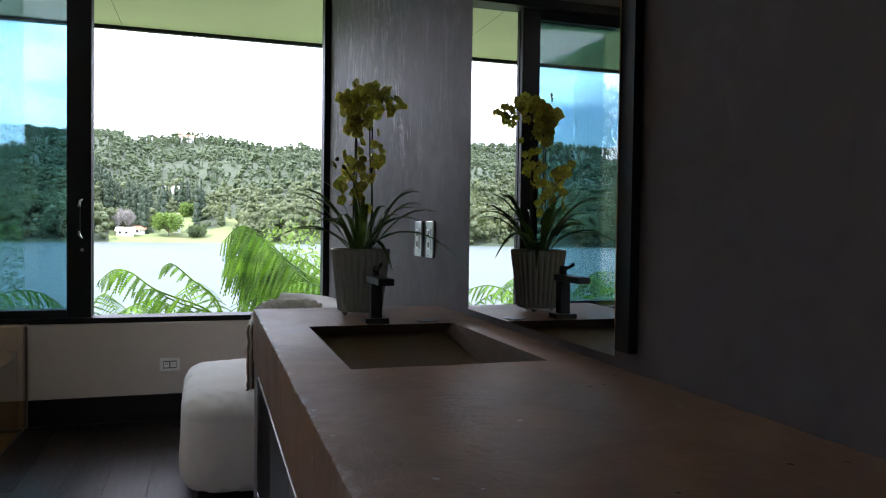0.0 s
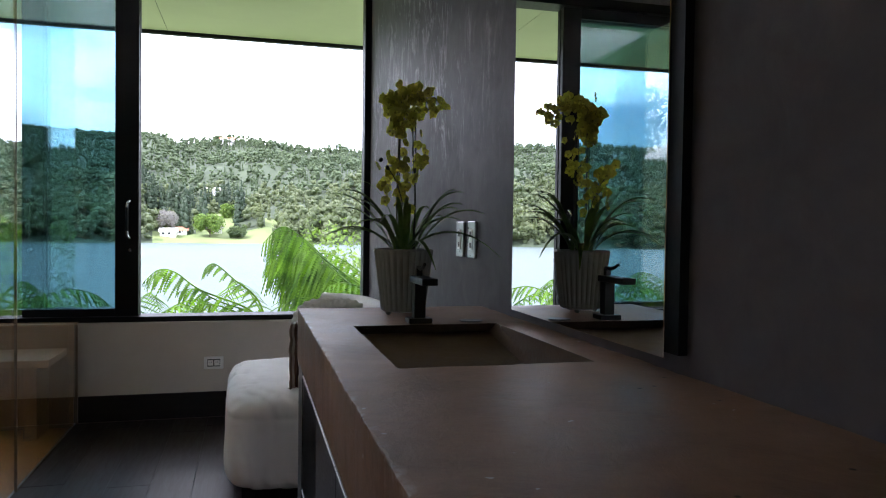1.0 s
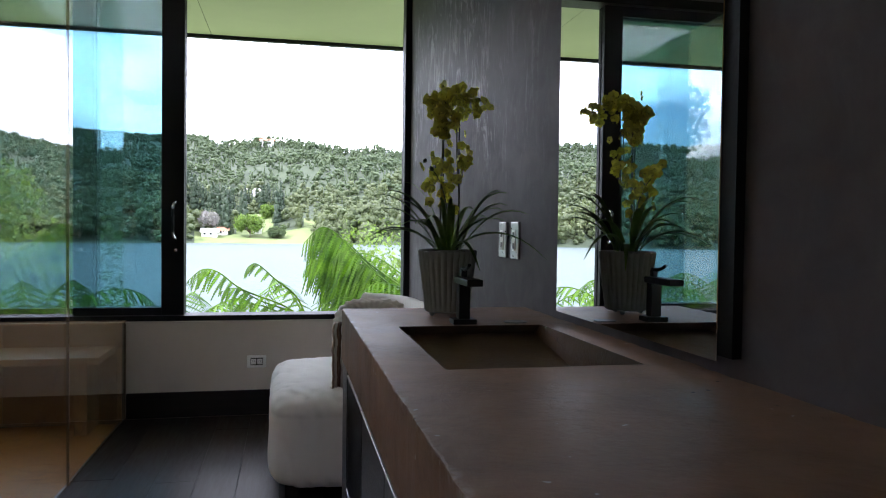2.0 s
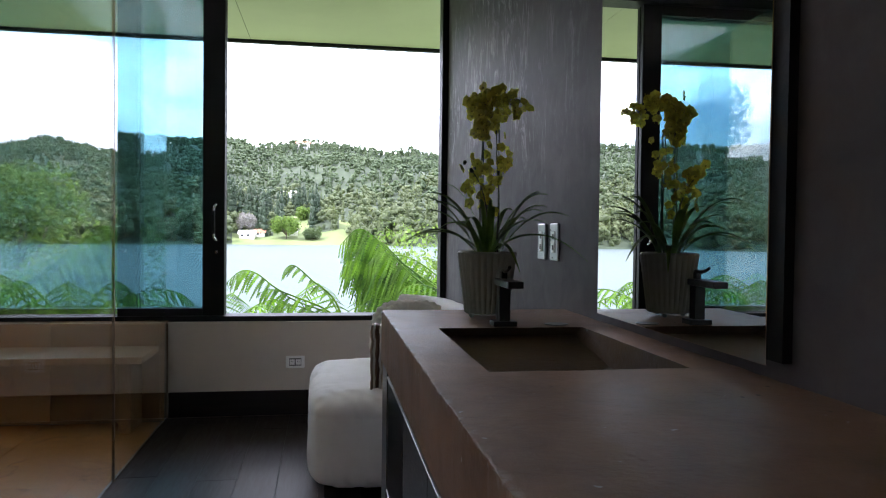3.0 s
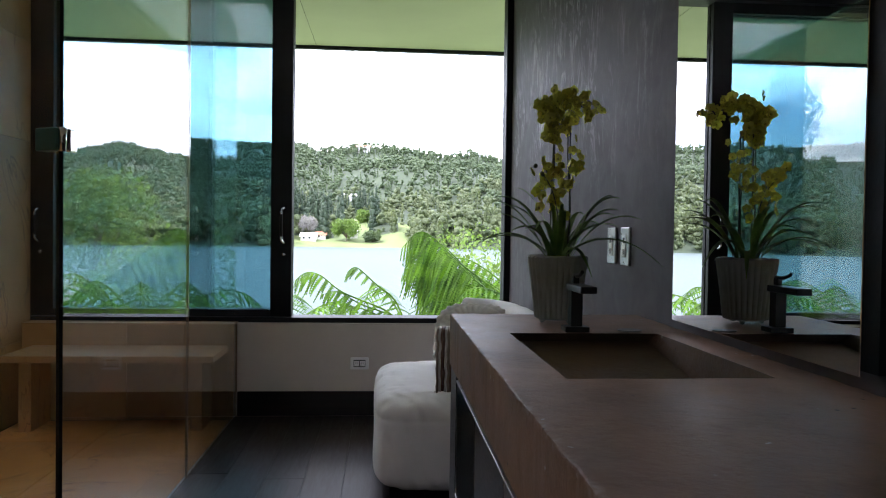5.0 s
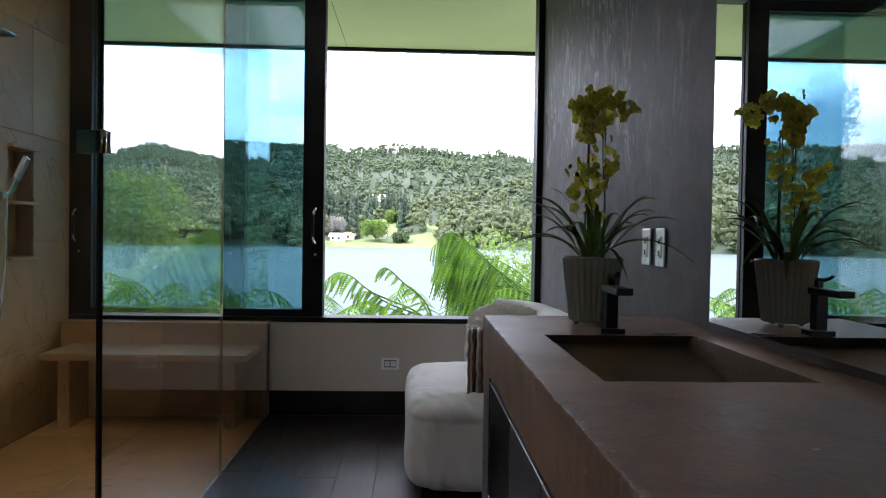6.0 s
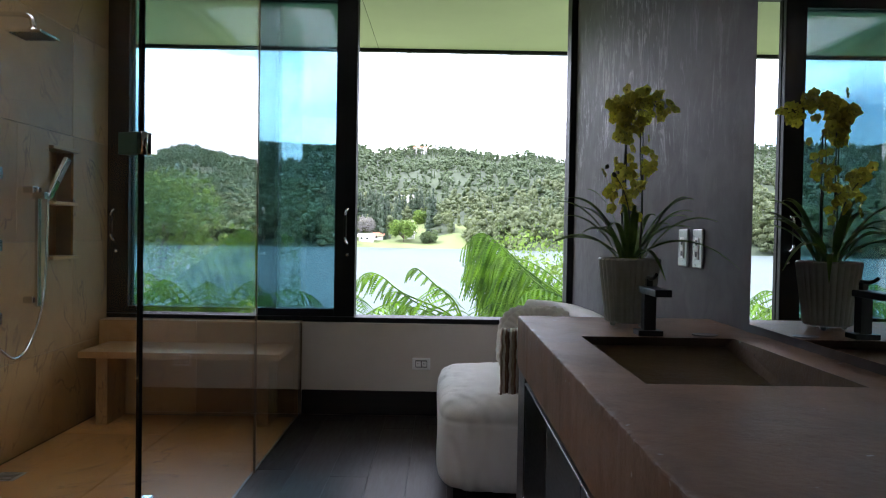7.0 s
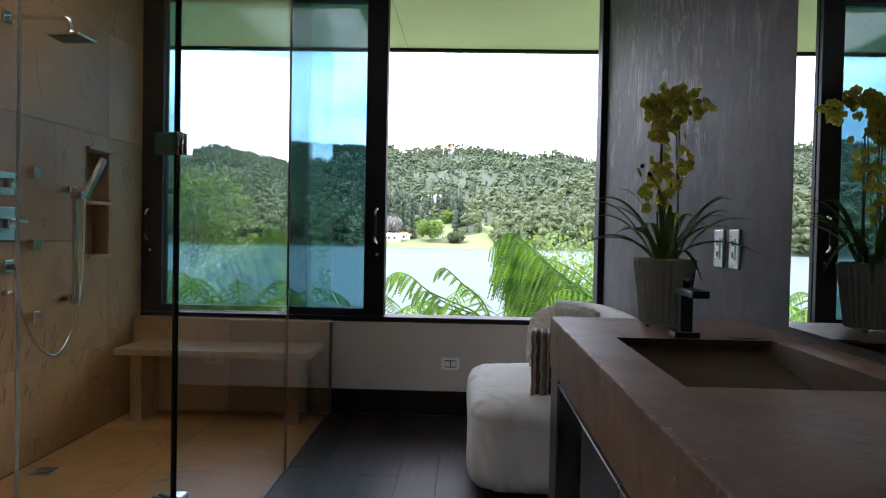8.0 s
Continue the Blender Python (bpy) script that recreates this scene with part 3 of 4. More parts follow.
# the door stands open into the shower, turned back past a right angle
door = thing("shower_door", (0, 0, 0), "clear glass shower door standing open on chrome hinge clips", "shower door")
no_shadow(part("pane", box(-0.005, 0.005, -0.77, -0.012, 0.012, 2.45), M_GLASS, door))
part("free_edge", box(-0.0055, 0.0055, -0.776, -0.7705, 0.012, 2.45), M_SEAL, door, "pale seal strip")
part("hinge_seal", box(-0.0065, 0.0065, -0.0115, 0.0, 0.012, 2.45), M_GLASS_EDGE, door, "dark seal strip")
for z in (1.435, 0.33):
    hng = part("hinge", box(-0.02, -0.006, -0.08, 0.0, z - 0.033, z + 0.033, 0.004), M_CLIP, door, "hinge clip coloured green as through the glass")
    part("inner_plate", box(0.006, 0.02, -0.08, 0.0, z - 0.033, z + 0.033, 0.004), M_CLIP, hng)
    part("knuckle", tube([(0, 0.004, z - 0.034), (0, 0.004, z + 0.034)], 0.011, 10), M_CHROME, hng, "", True)
door.matrix_world = pose(-1.73, 2.408, 0, 0, 0, -115.5)
screen = thing("shower_screen", (0, 0, 0), "fixed clear glass shower screen standing on the floor", "shower screen")
for ya, yb in glass_y[1:]:
    pn = no_shadow(part("pane", box(-1.735, -1.725, ya, yb, 0.004, 2.45), M_GLASS, screen))
for z in (1.435, 0.33):
    part("clip", box(-1.748, -1.712, 2.424, 2.475, z - 0.033, z + 0.033, 0.004), M_CHROME, screen, "chrome hinge clip")
part("joint", box(-1.7355, -1.7245, 3.7605, 3.7675, 0.004, 2.45), M_GROUT, screen, "pale silicone joint")


# ---- bench ----
bench = thing("shower_bench", (0, 0, 0), "sandstone slab bench on two stone legs in the shower", "bench")
part("seat", box(-2.93, -1.765, 4.45, 4.858, 0.425, 0.464, 0.003), M_STONE, bench)
part("leg", box(-2.895, -2.825, 4.60, 4.855, 0.0, 0.424, 0.003), M_STONE, bench)
part("leg", box(-1.93, -1.86, 4.60, 4.855, 0.0, 0.424, 0.003), M_STONE, bench)

# ---- armchair ----
chair = thing("lounge_chair", (0, 0, 0), "off-white linen upholstered lounge chair on dark feet", "armchair")
seat = part("seat", cushion(0.80, 1.06, 0.42, 3.1, 7.0, 56, 0.55), M_LINEN, chair, "", True)
seat.location = (-0.447, 3.80, 0.276)
for x in (-0.74, -0.14):
    for y in (3.46, 4.2):
        part("foot", box(x - 0.03, x + 0.03, y - 0.03, y + 0.03, 0.0, 0.10, 0.004), M_BASE, chair, "dark wooden foot")


def back_mesh():
    """The curved back: a thick padded band along the wall that turns in at the far end."""
    b = bmesh.new()
    path = curve_points([(-0.075, 3.34, 0), (-0.075, 3.7, 0), (-0.09, 4.05, 0), (-0.13, 4.28, 0), (-0.22, 4.42, 0), (-0.34, 4.49, 0)], 8)
    prof = []
    for k in range(20):
        a = 2 * math.pi * k / 20
        prof.append((0.062 * math.copysign(abs(math.cos(a)) ** 0.5, math.cos(a)), 0.30 * math.copysign(abs(math.sin(a)) ** 0.25, math.sin(a)) + 0.49))
    rings = []
    for i, p in enumerate(path):
        d = (path[min(i + 1, len(path) - 1)] - path[max(i - 1, 0)]).normalized()
        n = Vector((-d.y, d.x, 0))
        k = 1 - 0.12 * (1 if i in (0, len(path) - 1) else 0)
        drop = 0.02 * i / len(path)
        rings.append([b.verts.new(p + n * u * k + Vector((0, 0, 0.49 + (z - 0.49) * k + drop + 0.004 * noise.noise(Vector((i * 0.3, z * 4, 0)))))) for u, z in prof])
    for a, c in zip(rings, rings[1:]):
        for k in range(20):
            b.faces.new((a[k], a[(k + 1) % 20], c[(k + 1) % 20], c[k]))
    b.faces.new(rings[0])
    b.faces.new(rings[-1])
    bmesh.ops.recalc_face_normals(b, faces=b.faces)
    return b


part("backrest", back_mesh(), M_LINEN, chair, "curved padded backrest", True)

# ---- cushions on the chair ----
knit = thing("knit_cushion", (-0.315, 4.14, 0.458), "cream cable-knit cushion leaning on the chair back", "cushion")
kbm = cushion(0.42, 0.19, 0.38, 8.2, 3.0, 64)
for v in kbm.verts:
    # cable-knit ribs that follow the sewn outline, each twisted along its run
    rr = math.hypot(v.co.x / 0.21, v.co.z / 0.19)
    ang = math.atan2(v.co.z, v.co.x)
    lift = abs(math.sin(rr * 10.0)) ** 0.6 * (0.75 + 0.25 * math.sin(ang * 34 + 2.0 * math.floor(rr * 10.0 / math.pi)))
    v.co += v.co.normalized() * 0.015 * lift
kb = part("body", kbm, M_KNIT, knit, "", True)
kb.matrix_local = pose(0, 0, 0.150, -24, 0, -10)
pts = [(0.213 * math.copysign(abs(math.cos(a)) ** 0.67, math.cos(a)), 0, 0.193 * math.copysign(abs(math.sin(a)) ** 0.67, math.sin(a))) for a in (2 * math.pi * k / 40 for k in range(41))]
part("cord", tube(pts, 0.007, 6), M_KNIT, kb, "thick sewn cord edge", True)
stripe = thing("striped_cushion", (-0.515, 3.62, 0.447), "brown and cream striped cushion with gathered edge", "cushion")
stripe.matrix_world = pose(-0.512, 3.48, 0.470, 0, 0, -6)
M_STRIPES = [M_KNIT, M_FRINGE, woven("stripe_sand", (0.30, 0.22, 0.16), (0.38, 0.29, 0.22), 200.0), woven("stripe_brown", (0.09, 0.05, 0.04), (0.15, 0.09, 0.07), 200.0)]
for k in range(11):
    xk = -0.05 + 0.0098 * k
    b = bmesh.new()
    ring = []
    for j in range(15):
        z = 0.285 * j / 14
        bul = 0.10 + 0.05 * math.sin(math.pi * j / 14)
        wob = 0.0012 * math.sin(j * 1.9 + k) + 0.005 * noise.noise(Vector((k * 0.4, j * 0.5, 0)))
        front = -bul * 0.5 - 0.012 * math.cos(k * 1.3) + wob
        ring.append([b.verts.new((xk - 0.0053 + wob, front, z)), b.verts.new((xk, front - 0.008, z)), b.verts.new((xk + 0.0053 + wob, front, z)),
                     b.verts.new((xk + 0.0053, 0.09 + 0.02 * math.sin(math.pi * j / 14), z)), b.verts.new((xk - 0.0053, 0.09 + 0.02 * math.sin(math.pi * j / 14), z))])
    for a, c in zip(ring, ring[1:]):
        for j in range(5):
            b.faces.new((a[j], a[(j + 1) % 5], c[(j + 1) % 5], c[j]))
    b.faces.new(ring[0])
    b.faces.new(ring[-1])
    bmesh.ops.recalc_face_normals(b, faces=b.faces)
    part("stripe", b, M_STRIPES[(2, 0, 1, 3, 0, 2, 1, 0, 3, 0, 2)[k]], stripe, "", True)
for k in range(6):
    bt = bmesh.new()
    bmesh.ops.create_icosphere(bt, subdivisions=2, radius=0.012, matrix=Matrix.Diagonal((1, 1, 0.8, 1)))
    o = part("tassel", bt, M_STRIPES[k % 4], stripe, "small gathered tuft", True)
    o.location = (-0.052 + 0.019 * k, -0.055, 0.009)

# ---- orchid ----
plant = thing("potted_orchid", (-0.307, 2.312, CZ), "yellow orchid with strap leaves in a fluted grey pot", "plant")


def fluted_pot():
    b = bmesh.new()
    n, prof = 144, [(0.0, 0.0), (0.058, 0.0), (0.062, 0.004), (0.074, 0.10), (0.0845, 0.176), (0.085, 0.180), (0.083, 0.182), (0.079, 0.180), (0.077, 0.165), (0.0, 0.165)]
    rings = []
    for k, (r, z) in enumerate(prof):
        ring = []
        for i in range(n):
            a = 2 * math.pi * i / n
            fl = 0.0032 * abs(math.sin(a * 14)) if 2 <= k <= 4 else 0.0
            ring.append(b.verts.new(((r + fl) * math.cos(a), (r + fl) * math.sin(a), z)))
        rings.append(ring)
    for p, c in zip(rings, rings[1:]):
        for i in range(n):
            b.faces.new((p[i], p[(i + 1) % n], c[(i + 1) % n], c[i]))
    bmesh.ops.remove_doubles(b, verts=b.verts, dist=1e-5)
    bmesh.ops.recalc_face_normals(b, faces=b.faces)
    return b


pot = part("pot", fluted_pot(), M_POT, plant, "fluted grey ceramic pot")
pot.location = (0, 0, 0.012)
bs = bmesh.new()
bmesh.ops.create_circle(bs, cap_ends=True, segments=32, radius=0.076)
soil = part("soil", bs, M_SOIL, plant, "dark bark filling")
soil.location = (0, 0, 0.179)
for k in range(3):
    a = 2 * math.pi * k / 3 + 1.2
    bf = bmesh.new()
    bmesh.ops.create_uvsphere(bf, u_segments=12, v_segments=8, radius=0.0085)
    f = part("foot", bf, M_POT, plant, "", True)
    f.location = (0.045 * math.cos(a), 0.045 * math.sin(a), 0.0085)


def strap_leaf(az, reach, rise, droop, width, base=0.02):
    """A folded strap leaf that leaves the pot, arches and droops."""
    b = bmesh.new()
    n, rows = 14, []
    d, s = Vector((math.cos(az), math.sin(az), 0)), Vector((-math.sin(az), math.cos(az), 0))
    for i in range(n + 1):
        t = i / n
        p = d * (base + reach * t ** 1.25) + Vector((0, 0, 0.178 + rise * math.sin(t * math.pi * 0.5) - droop * t ** 2.6))
        w = 0.95 * width * min(1.0, 0.35 + 2.2 * t) * (1 - t ** 3.2) + 0.0006
        rows.append([b.verts.new(p - s * w + Vector((0, 0, w * 0.55))), b.verts.new(p), b.verts.new(p + s * w + Vector((0, 0, w * 0.55)))])
    for r0, r1 in zip(rows, rows[1:]):
        for k in range(2):
            b.faces.new((r0[k], r0[k + 1], r1[k + 1], r1[k]))
    ext = bmesh.ops.solidify(b, geom=b.faces[:], thickness=0.0011)
    return b


rng = random.Random(11)
LEAVES = [(-0.75, 0.30, 0.12, 0.125, 0.009), (0.2, 0.16, 0.17, 0.02, 0.011), (-0.25, 0.20, 0.16, 0.04, 0.010), (3.3, 0.22, 0.12, 0.08, 0.010), (3.0, 0.17, 0.15, 0.02, 0.010), (2.7, 0.15, 0.17, 0.01, 0.012),
          (3.6, 0.16, 0.13, 0.05, 0.012), (-1.1, 0.13, 0.08, 0.12, 0.011), (-0.6, 0.17, 0.13, 0.03, 0.011), (0.7, 0.18, 0.14, 0.03, 0.010), (-2.2, 0.14, 0.15, 0.06, 0.009), (-1.7, 0.08, 0.17, 0.01, 0.008),
          (0.05, 0.17, 0.20, 0.015, 0.009), (-0.3, 0.12, 0.19, 0.0, 0.009), (3.05, 0.19, 0.19, 0.02, 0.009), (2.9, 0.12, 0.21, 0.0, 0.009), (3.2, 0.24, 0.11, 0.07, 0.007)]
for k in range(7):
    LEAVES.append((rng.uniform(-3.1, 3.1), rng.uniform(0.06, 0.20), rng.uniform(0.12, 0.21), rng.uniform(0.0, 0.05), rng.uniform(0.007, 0.013)))
for az, reach, rise, droop, width in LEAVES:
    part("leaf", strap_leaf(az, reach, rise, droop, width, rng.uniform(0.005, 0.035)), M_LEAF, plant, "", True)
STEMS = [[(-0.02, 0, 0.17), (-0.022, 0.005, 0.35), (-0.018, 0.0, 0.52), (-0.024, 0.0, 0.585), (0.0, 0.01, 0.632), (0.05, 0.03, 0.636), (0.105, 0.05, 0.62)],
         [(0.022, -0.01, 0.17), (0.03, -0.012, 0.33), (0.022, -0.01, 0.47), (0.02, 0.0, 0.56), (-0.01, 0.01, 0.605), (-0.035, 0.02, 0.62)],
         [(0.0, -0.02, 0.17), (-0.008, -0.03, 0.30), (-0.03, -0.04, 0.38), (-0.062, -0.05, 0.43)]]
for s in STEMS:
    part("stem", tube(curve_points(s, 6), 0.0026, 7, 0.0012), M_STEM, plant, "", True)
for x, y, top in ((-0.014, 0.006, 0.60), (0.03, -0.004, 0.56)):
    part("stake", tube([(x, y, 0.17), (x, y, top)], 0.0022, 6), M_MATT_BLACK, plant, "thin dark support stake")


def flower_mesh(seed):
    b = bmesh.new()
    r = random.Random(seed)
    for k in range(5):
        a = 2 * math.pi * k / 5 + math.pi / 2
        wide = 0.0145 if k in (1, 4) else 0.0095
        ln = 0.023
        d, s = Vector((math.cos(a), math.sin(a), 0)), Vector((-math.sin(a), math.cos(a), 0))
        rows = []
        for i in range(5):
            t = i / 4
            w = wide * (math.sin(math.pi * (0.12 + 0.80 * t)) ** 0.8)
            curl = 0.006 * t * t * r.uniform(-0.4, 1.3)
            p = d * (0.002 + ln * t) + Vector((0, 0, curl))
            rows.append([b.verts.new(p - s * w + Vector((0, 0, 0.003 * r.uniform(-1, 1)))), b.verts.new(p), b.verts.new(p + s * w + Vector((0, 0, 0.003 * r.uniform(-1, 1))))])
        for r0, r1 in zip(rows, rows[1:]):
            for j in range(2):
                b.faces.new((r0[j], r0[j + 1], r1[j + 1], r1[j]))
    lip = bmesh.ops.create_icosphere(b, subdivisions=1, radius=0.0055, matrix=pose(0, -0.004, 0.005))
    return b


flower_kinds = [mesh_of("flower", flower_mesh(s), M_PETAL, True) for s in range(5)]
bud_bm = bmesh.new()
bmesh.ops.create_icosphere(bud_bm, subdivisions=2, radius=0.006, matrix=Matrix.Diagonal((1, 1, 1.4, 1)))
bud_mesh = mesh_of("bud", bud_bm, M_STEM, True)


def along(stem, t):
    pts = curve_points(stem, 12)
    return pts[min(len(pts) - 1, int(t * (len(pts) - 1)))]


spots = []
for k in range(70):
    spots.append((STEMS[0], 0.58 + 0.41 * k / 69, 0.038))
for k in range(34):
    spots.append((STEMS[0], 0.36 + 0.22 * k / 33, 0.024))
for k in range(62):
    spots.append((STEMS[1], 0.30 + 0.64 * k / 35, 0.034))
for k in range(34):
    spots.append((STEMS[2], 0.40 + 0.58 * k / 33, 0.042))
for k in range(8):
    spots.append((STEMS[1], 0.30 + 0.10 * k / 7, 0.036))
for s, t, spread in spots:
    p = along(s, t) + Vector([max(-1.5, min(1.5, rng.gauss(0, 1))) for _ in range(3)]) * spread * 0.62
    f = new("flower", rng.choice(flower_kinds))
    f.parent = plant
    f.matrix_local = pose(*p, rng.uniform(50, 125), rng.uniform(-35, 35), rng.uniform(-75, 75)) @ Matrix.Scale(rng.uniform(0.45, 0.74), 4)
for s, t in ((STEMS[0], 0.99), (STEMS[0], 0.97), (STEMS[2], 0.99), (STEMS[2], 0.93), (STEMS[2], 0.90), (STEMS[2], 0.96)):
    f = new("bud", bud_mesh)
    f.parent = plant
    f.matrix_local = pose(*(along(s, t) + Vector((rng.uniform(-0.02, 0.025), rng.uniform(-0.02, 0.02), rng.uniform(0, 0.022)))), rng.uniform(-40, 40), rng.uniform(-40, 40), 0)

# ---- tap ----
tap = thing("basin_tap", (-0.302, 2.125, CZ), "square matt black basin tap with a flat spout", "tap")
part("base_plate", box(-0.032, 0.032, -0.027, 0.027, 0, 0.014, 0.002), M_MATT_BLACK, tap)
part("post", box(-0.0155, 0.0155, -0.016, 0.016, 0.014, 0.122, 0.002), M_MATT_BLACK, tap)
part("spout", box(-0.021, 0.021, -0.125, 0.022, 0.108, 0.126, 0.003), M_MATT_BLACK, tap, "flat open spout")
lv = part("lever_post", box(-0.008, 0.008, -0.006, 0.012, 0.126, 0.146, 0.002), M_MATT_BLACK, tap)
pts = curve_points([(0, 0.012, 0.147), (0, -0.02, 0.147), (0, -0.045, 0.152), (0, -0.062, 0.160)], 5)
part("lever", tube(pts, 0.006, 8, 0.0045), M_MATT_BLACK, tap, "", True)

# ---- switches and sockets ----
def wall_plate(y0, y1, insert):
    o = thing("wall_switch", (0, (y0 + y1) / 2, 1.148), "brushed silver plate with white insert on grey plaster", "switch", "plates on the plaster wall")
    h = (y1 - y0) / 2
    part("plate", box(-0.009, -0.0005, -h, h, -0.0635, 0.0635, 0.003), M_EDGE, o)
    part("insert", box(-0.0115, -0.0092, -h * 0.45, h * 0.45, -0.036, 0.036, 0.001), M_WHITE, o, "white plastic insert")
    for z in ((-0.019, 0.019) if insert else (0.0,)):
        part("slot", box(-0.0128, -0.0117, -h * 0.18, h * 0.18, z - 0.009, z + 0.009, 0.0004), M_DARK_PL, o)
    return o


wall_plate(2.714, 2.801, True)
wall_plate(2.572, 2.656, True)
sock = thing("wall_socket", (-0.955, YW, 0.336), "white double socket plate on the beige wall", "socket")
part("plate", box(-0.0585, 0.0585, -0.009, -0.0005, -0.039, 0.039, 0.006, 3), M_WHITE, sock)
part("insert", box(-0.038, 0.038, -0.0112, -0.0092, -0.023, 0.023, 0.002), M_DARK_PL, sock, "dark insert")
for x in (-0.019, 0.019):
    s = part("socket_face", box(x - 0.016, x + 0.016, -0.0132, -0.0114, -0.017, 0.017, 0.002), M_WHITE, sock)
    for dx in (-0.005, 0.005):
        part("pin_slot", box(x + dx - 0.0012, x + dx + 0.0012, -0.0142, -0.0134, -0.001, 0.008), M_DARK_PL, s)


# ---- shower fittings on the stone wall ----
W = XL
head = thing("rain_shower", (W, 3.552, 2.135), "square chrome rain shower on a bent wall arm", "shower")
part("flange", box(0.0005, 0.012, -0.03, 0.03, -0.03, 0.03, 0.003), M_CHROME, head)
part("arm", tube(curve_points([(0.01, 0, 0), (0.15, 0, 0), (0.245, 0, 0), (0.292, 0, -0.01), (0.305, 0, -0.045), (0.305, 0, -0.07)], 5), 0.0115, 12), M_CHROME, head, "bent chrome arm", True)
part("collar", tube([(0.305, 0, -0.06), (0.305, 0, -0.085)], 0.017, 12), M_CHROME, head, "", True)
plate = part("spray_plate", box(0.225, 0.385, -0.08, 0.08, -0.098, -0.085, 0.003), M_CHROME, head, "thin square spray plate")
for i in range(7):
    for j in range(7):
        x, y = 0.242 + 0.021 * i, -0.063 + 0.021 * j
        part("nozzle", box(x - 0.004, x + 0.004, y - 0.004, y + 0.004, -0.102, -0.0982), M_DARK_PL, plate)
for k, (z0, z1) in enumerate(((1.318, 1.428), (1.106, 1.266))):
    v = thing("shower_valve", (W, 3.545, (z0 + z1) / 2), "square chrome shower valve with a lever", "valve", "shower valves")
    h = (z1 - z0) / 2
    part("plate", box(0.0005, 0.010, -0.07, 0.07, -h, h, 0.004), M_CHROME, v)
    part("body", box(0.010, 0.045, -0.026, 0.026, -0.024, 0.024, 0.005), M_CHROME, v)
    part("lever", box(0.045, 0.062, -0.02, 0.085 if k else 0.03, 0.004, 0.020, 0.003), M_CHROME, v, "flat chrome lever")
for z in (1.436, 1.087, 0.734):
    j = thing("body_jet", (W, 3.73, z), "small square chrome body spray on the stone wall", "body jet", "body jets")
    part("base", box(0.0005, 0.018, -0.018, 0.018, -0.018, 0.018, 0.002), M_CHROME, j)
    fc = part("face", box(0.018, 0.05, -0.029, 0.029, -0.029, 0.029, 0.003), M_CHROME, j)
    for a in range(4):
        for c in range(4):
            part("nozzle", box(0.0502, 0.052, -0.0215 + 0.0143 * a - 0.003, -0.0215 + 0.0143 * a + 0.003, -0.0215 + 0.0143 * c - 0.003, -0.0215 + 0.0143 * c + 0.003), M_DARK_PL, fc)
rail = thing("slide_rail", (W, 4.045, 0), "chrome slide rail with a slim hand shower", "shower rail")
part("bar", box(0.052, 0.072, -0.016, 0.016, 0.765, 1.385, 0.004), M_CHROME, rail)
for z in (1.372, 0.80):
    part("bracket", box(0.0005, 0.052, -0.03, 0.02, z - 0.017, z + 0.017, 0.003), M_CHROME, rail)
part("slider", box(0.045, 0.11, -0.026, 0.026, 1.325, 1.36, 0.004), M_CHROME, rail)
hs = part("hand_shower", box(-0.012, 0.012, -0.022, 0.022, 0.0, 0.235, 0.005), M_CHROME, rail, "slim square hand shower")
hs.matrix_local = pose(0.10, 0.03, 1.335, -22, 14, 0)
part("spray_face", box(0.0125, 0.0145, -0.017, 0.017, 0.10, 0.225, 0.001), M_GREY_PL, hs, "grey spray face")
elbow = thing("hose_outlet", (W, 3.575, 0.985), "square chrome wall elbow for the shower hose", "pipe outlet")
part("plate", box(0.0005, 0.010, -0.032, 0.032, -0.032, 0.032, 0.003), M_CHROME, elbow)
part("spout", box(0.010, 0.05, -0.014, 0.014, -0.012, 0.014, 0.003), M_CHROME, elbow)
part("nut", tube([(0.038, 0, -0.012), (0.038, 0, -0.045)], 0.011, 10), M_CHROME, elbow, "", True)
hose = curve_points([(0.038, 3.575, 0.945), (0.045, 3.60, 0.80), (0.06, 3.67, 0.64), (0.07, 3.78, 0.545), (0.07, 3.87, 0.535), (0.075, 3.96, 0.60), (0.085, 4.04, 0.76), (0.09, 4.065, 0.95), (0.095, 4.07, 1.15), (0.10, 4.07, 1.335)], 10)
hb = tube([(p.x + W, p.y, p.z) for p in hose], 0.0065, 9)
ho = part("shower_hose", hb, M_CHROME, None, "", True)
tagged(ho, "flexible chrome hose looping to the hand shower", "hose")
kb2 = thing("stop_knob", (W, 3.54, 0.865), "small chrome stop knob on the stone wall", "knob")
part("knob", tube([(0.0005, 0, 0), (0.045, 0, 0)], 0.012, 12), M_CHROME, kb2, "", True)
dr = thing("floor_drain", (-2.865, 3.66, 0.0), "square metal drain grate in the stone floor", "drain")
part("grate", box(-0.06, 0.06, -0.06, 0.06, 0.0005, 0.004, 0.001), M_EDGE, dr)
for k in range(6):
    part("slot", box(-0.045, 0.045, -0.048 + 0.018 * k, -0.040 + 0.018 * k, 0.0042, 0.0048), M_DARK_PL, dr)
disc = thing("soap_dish", (-0.155, 2.125, CZ), "flat grey round dish on the cement counter", "dish")
bd = bmesh.new()
rings = []
for r, z in ((0.0, 0.001), (0.030, 0.001), (0.033, 0.003), (0.032, 0.0045), (0.028, 0.0035), (0.0, 0.003)):
    rings.append([bd.verts.new((r * math.cos(a), r * math.sin(a) * 0.8, z)) for a in (2 * math.pi * k / 28 for k in range(28))])
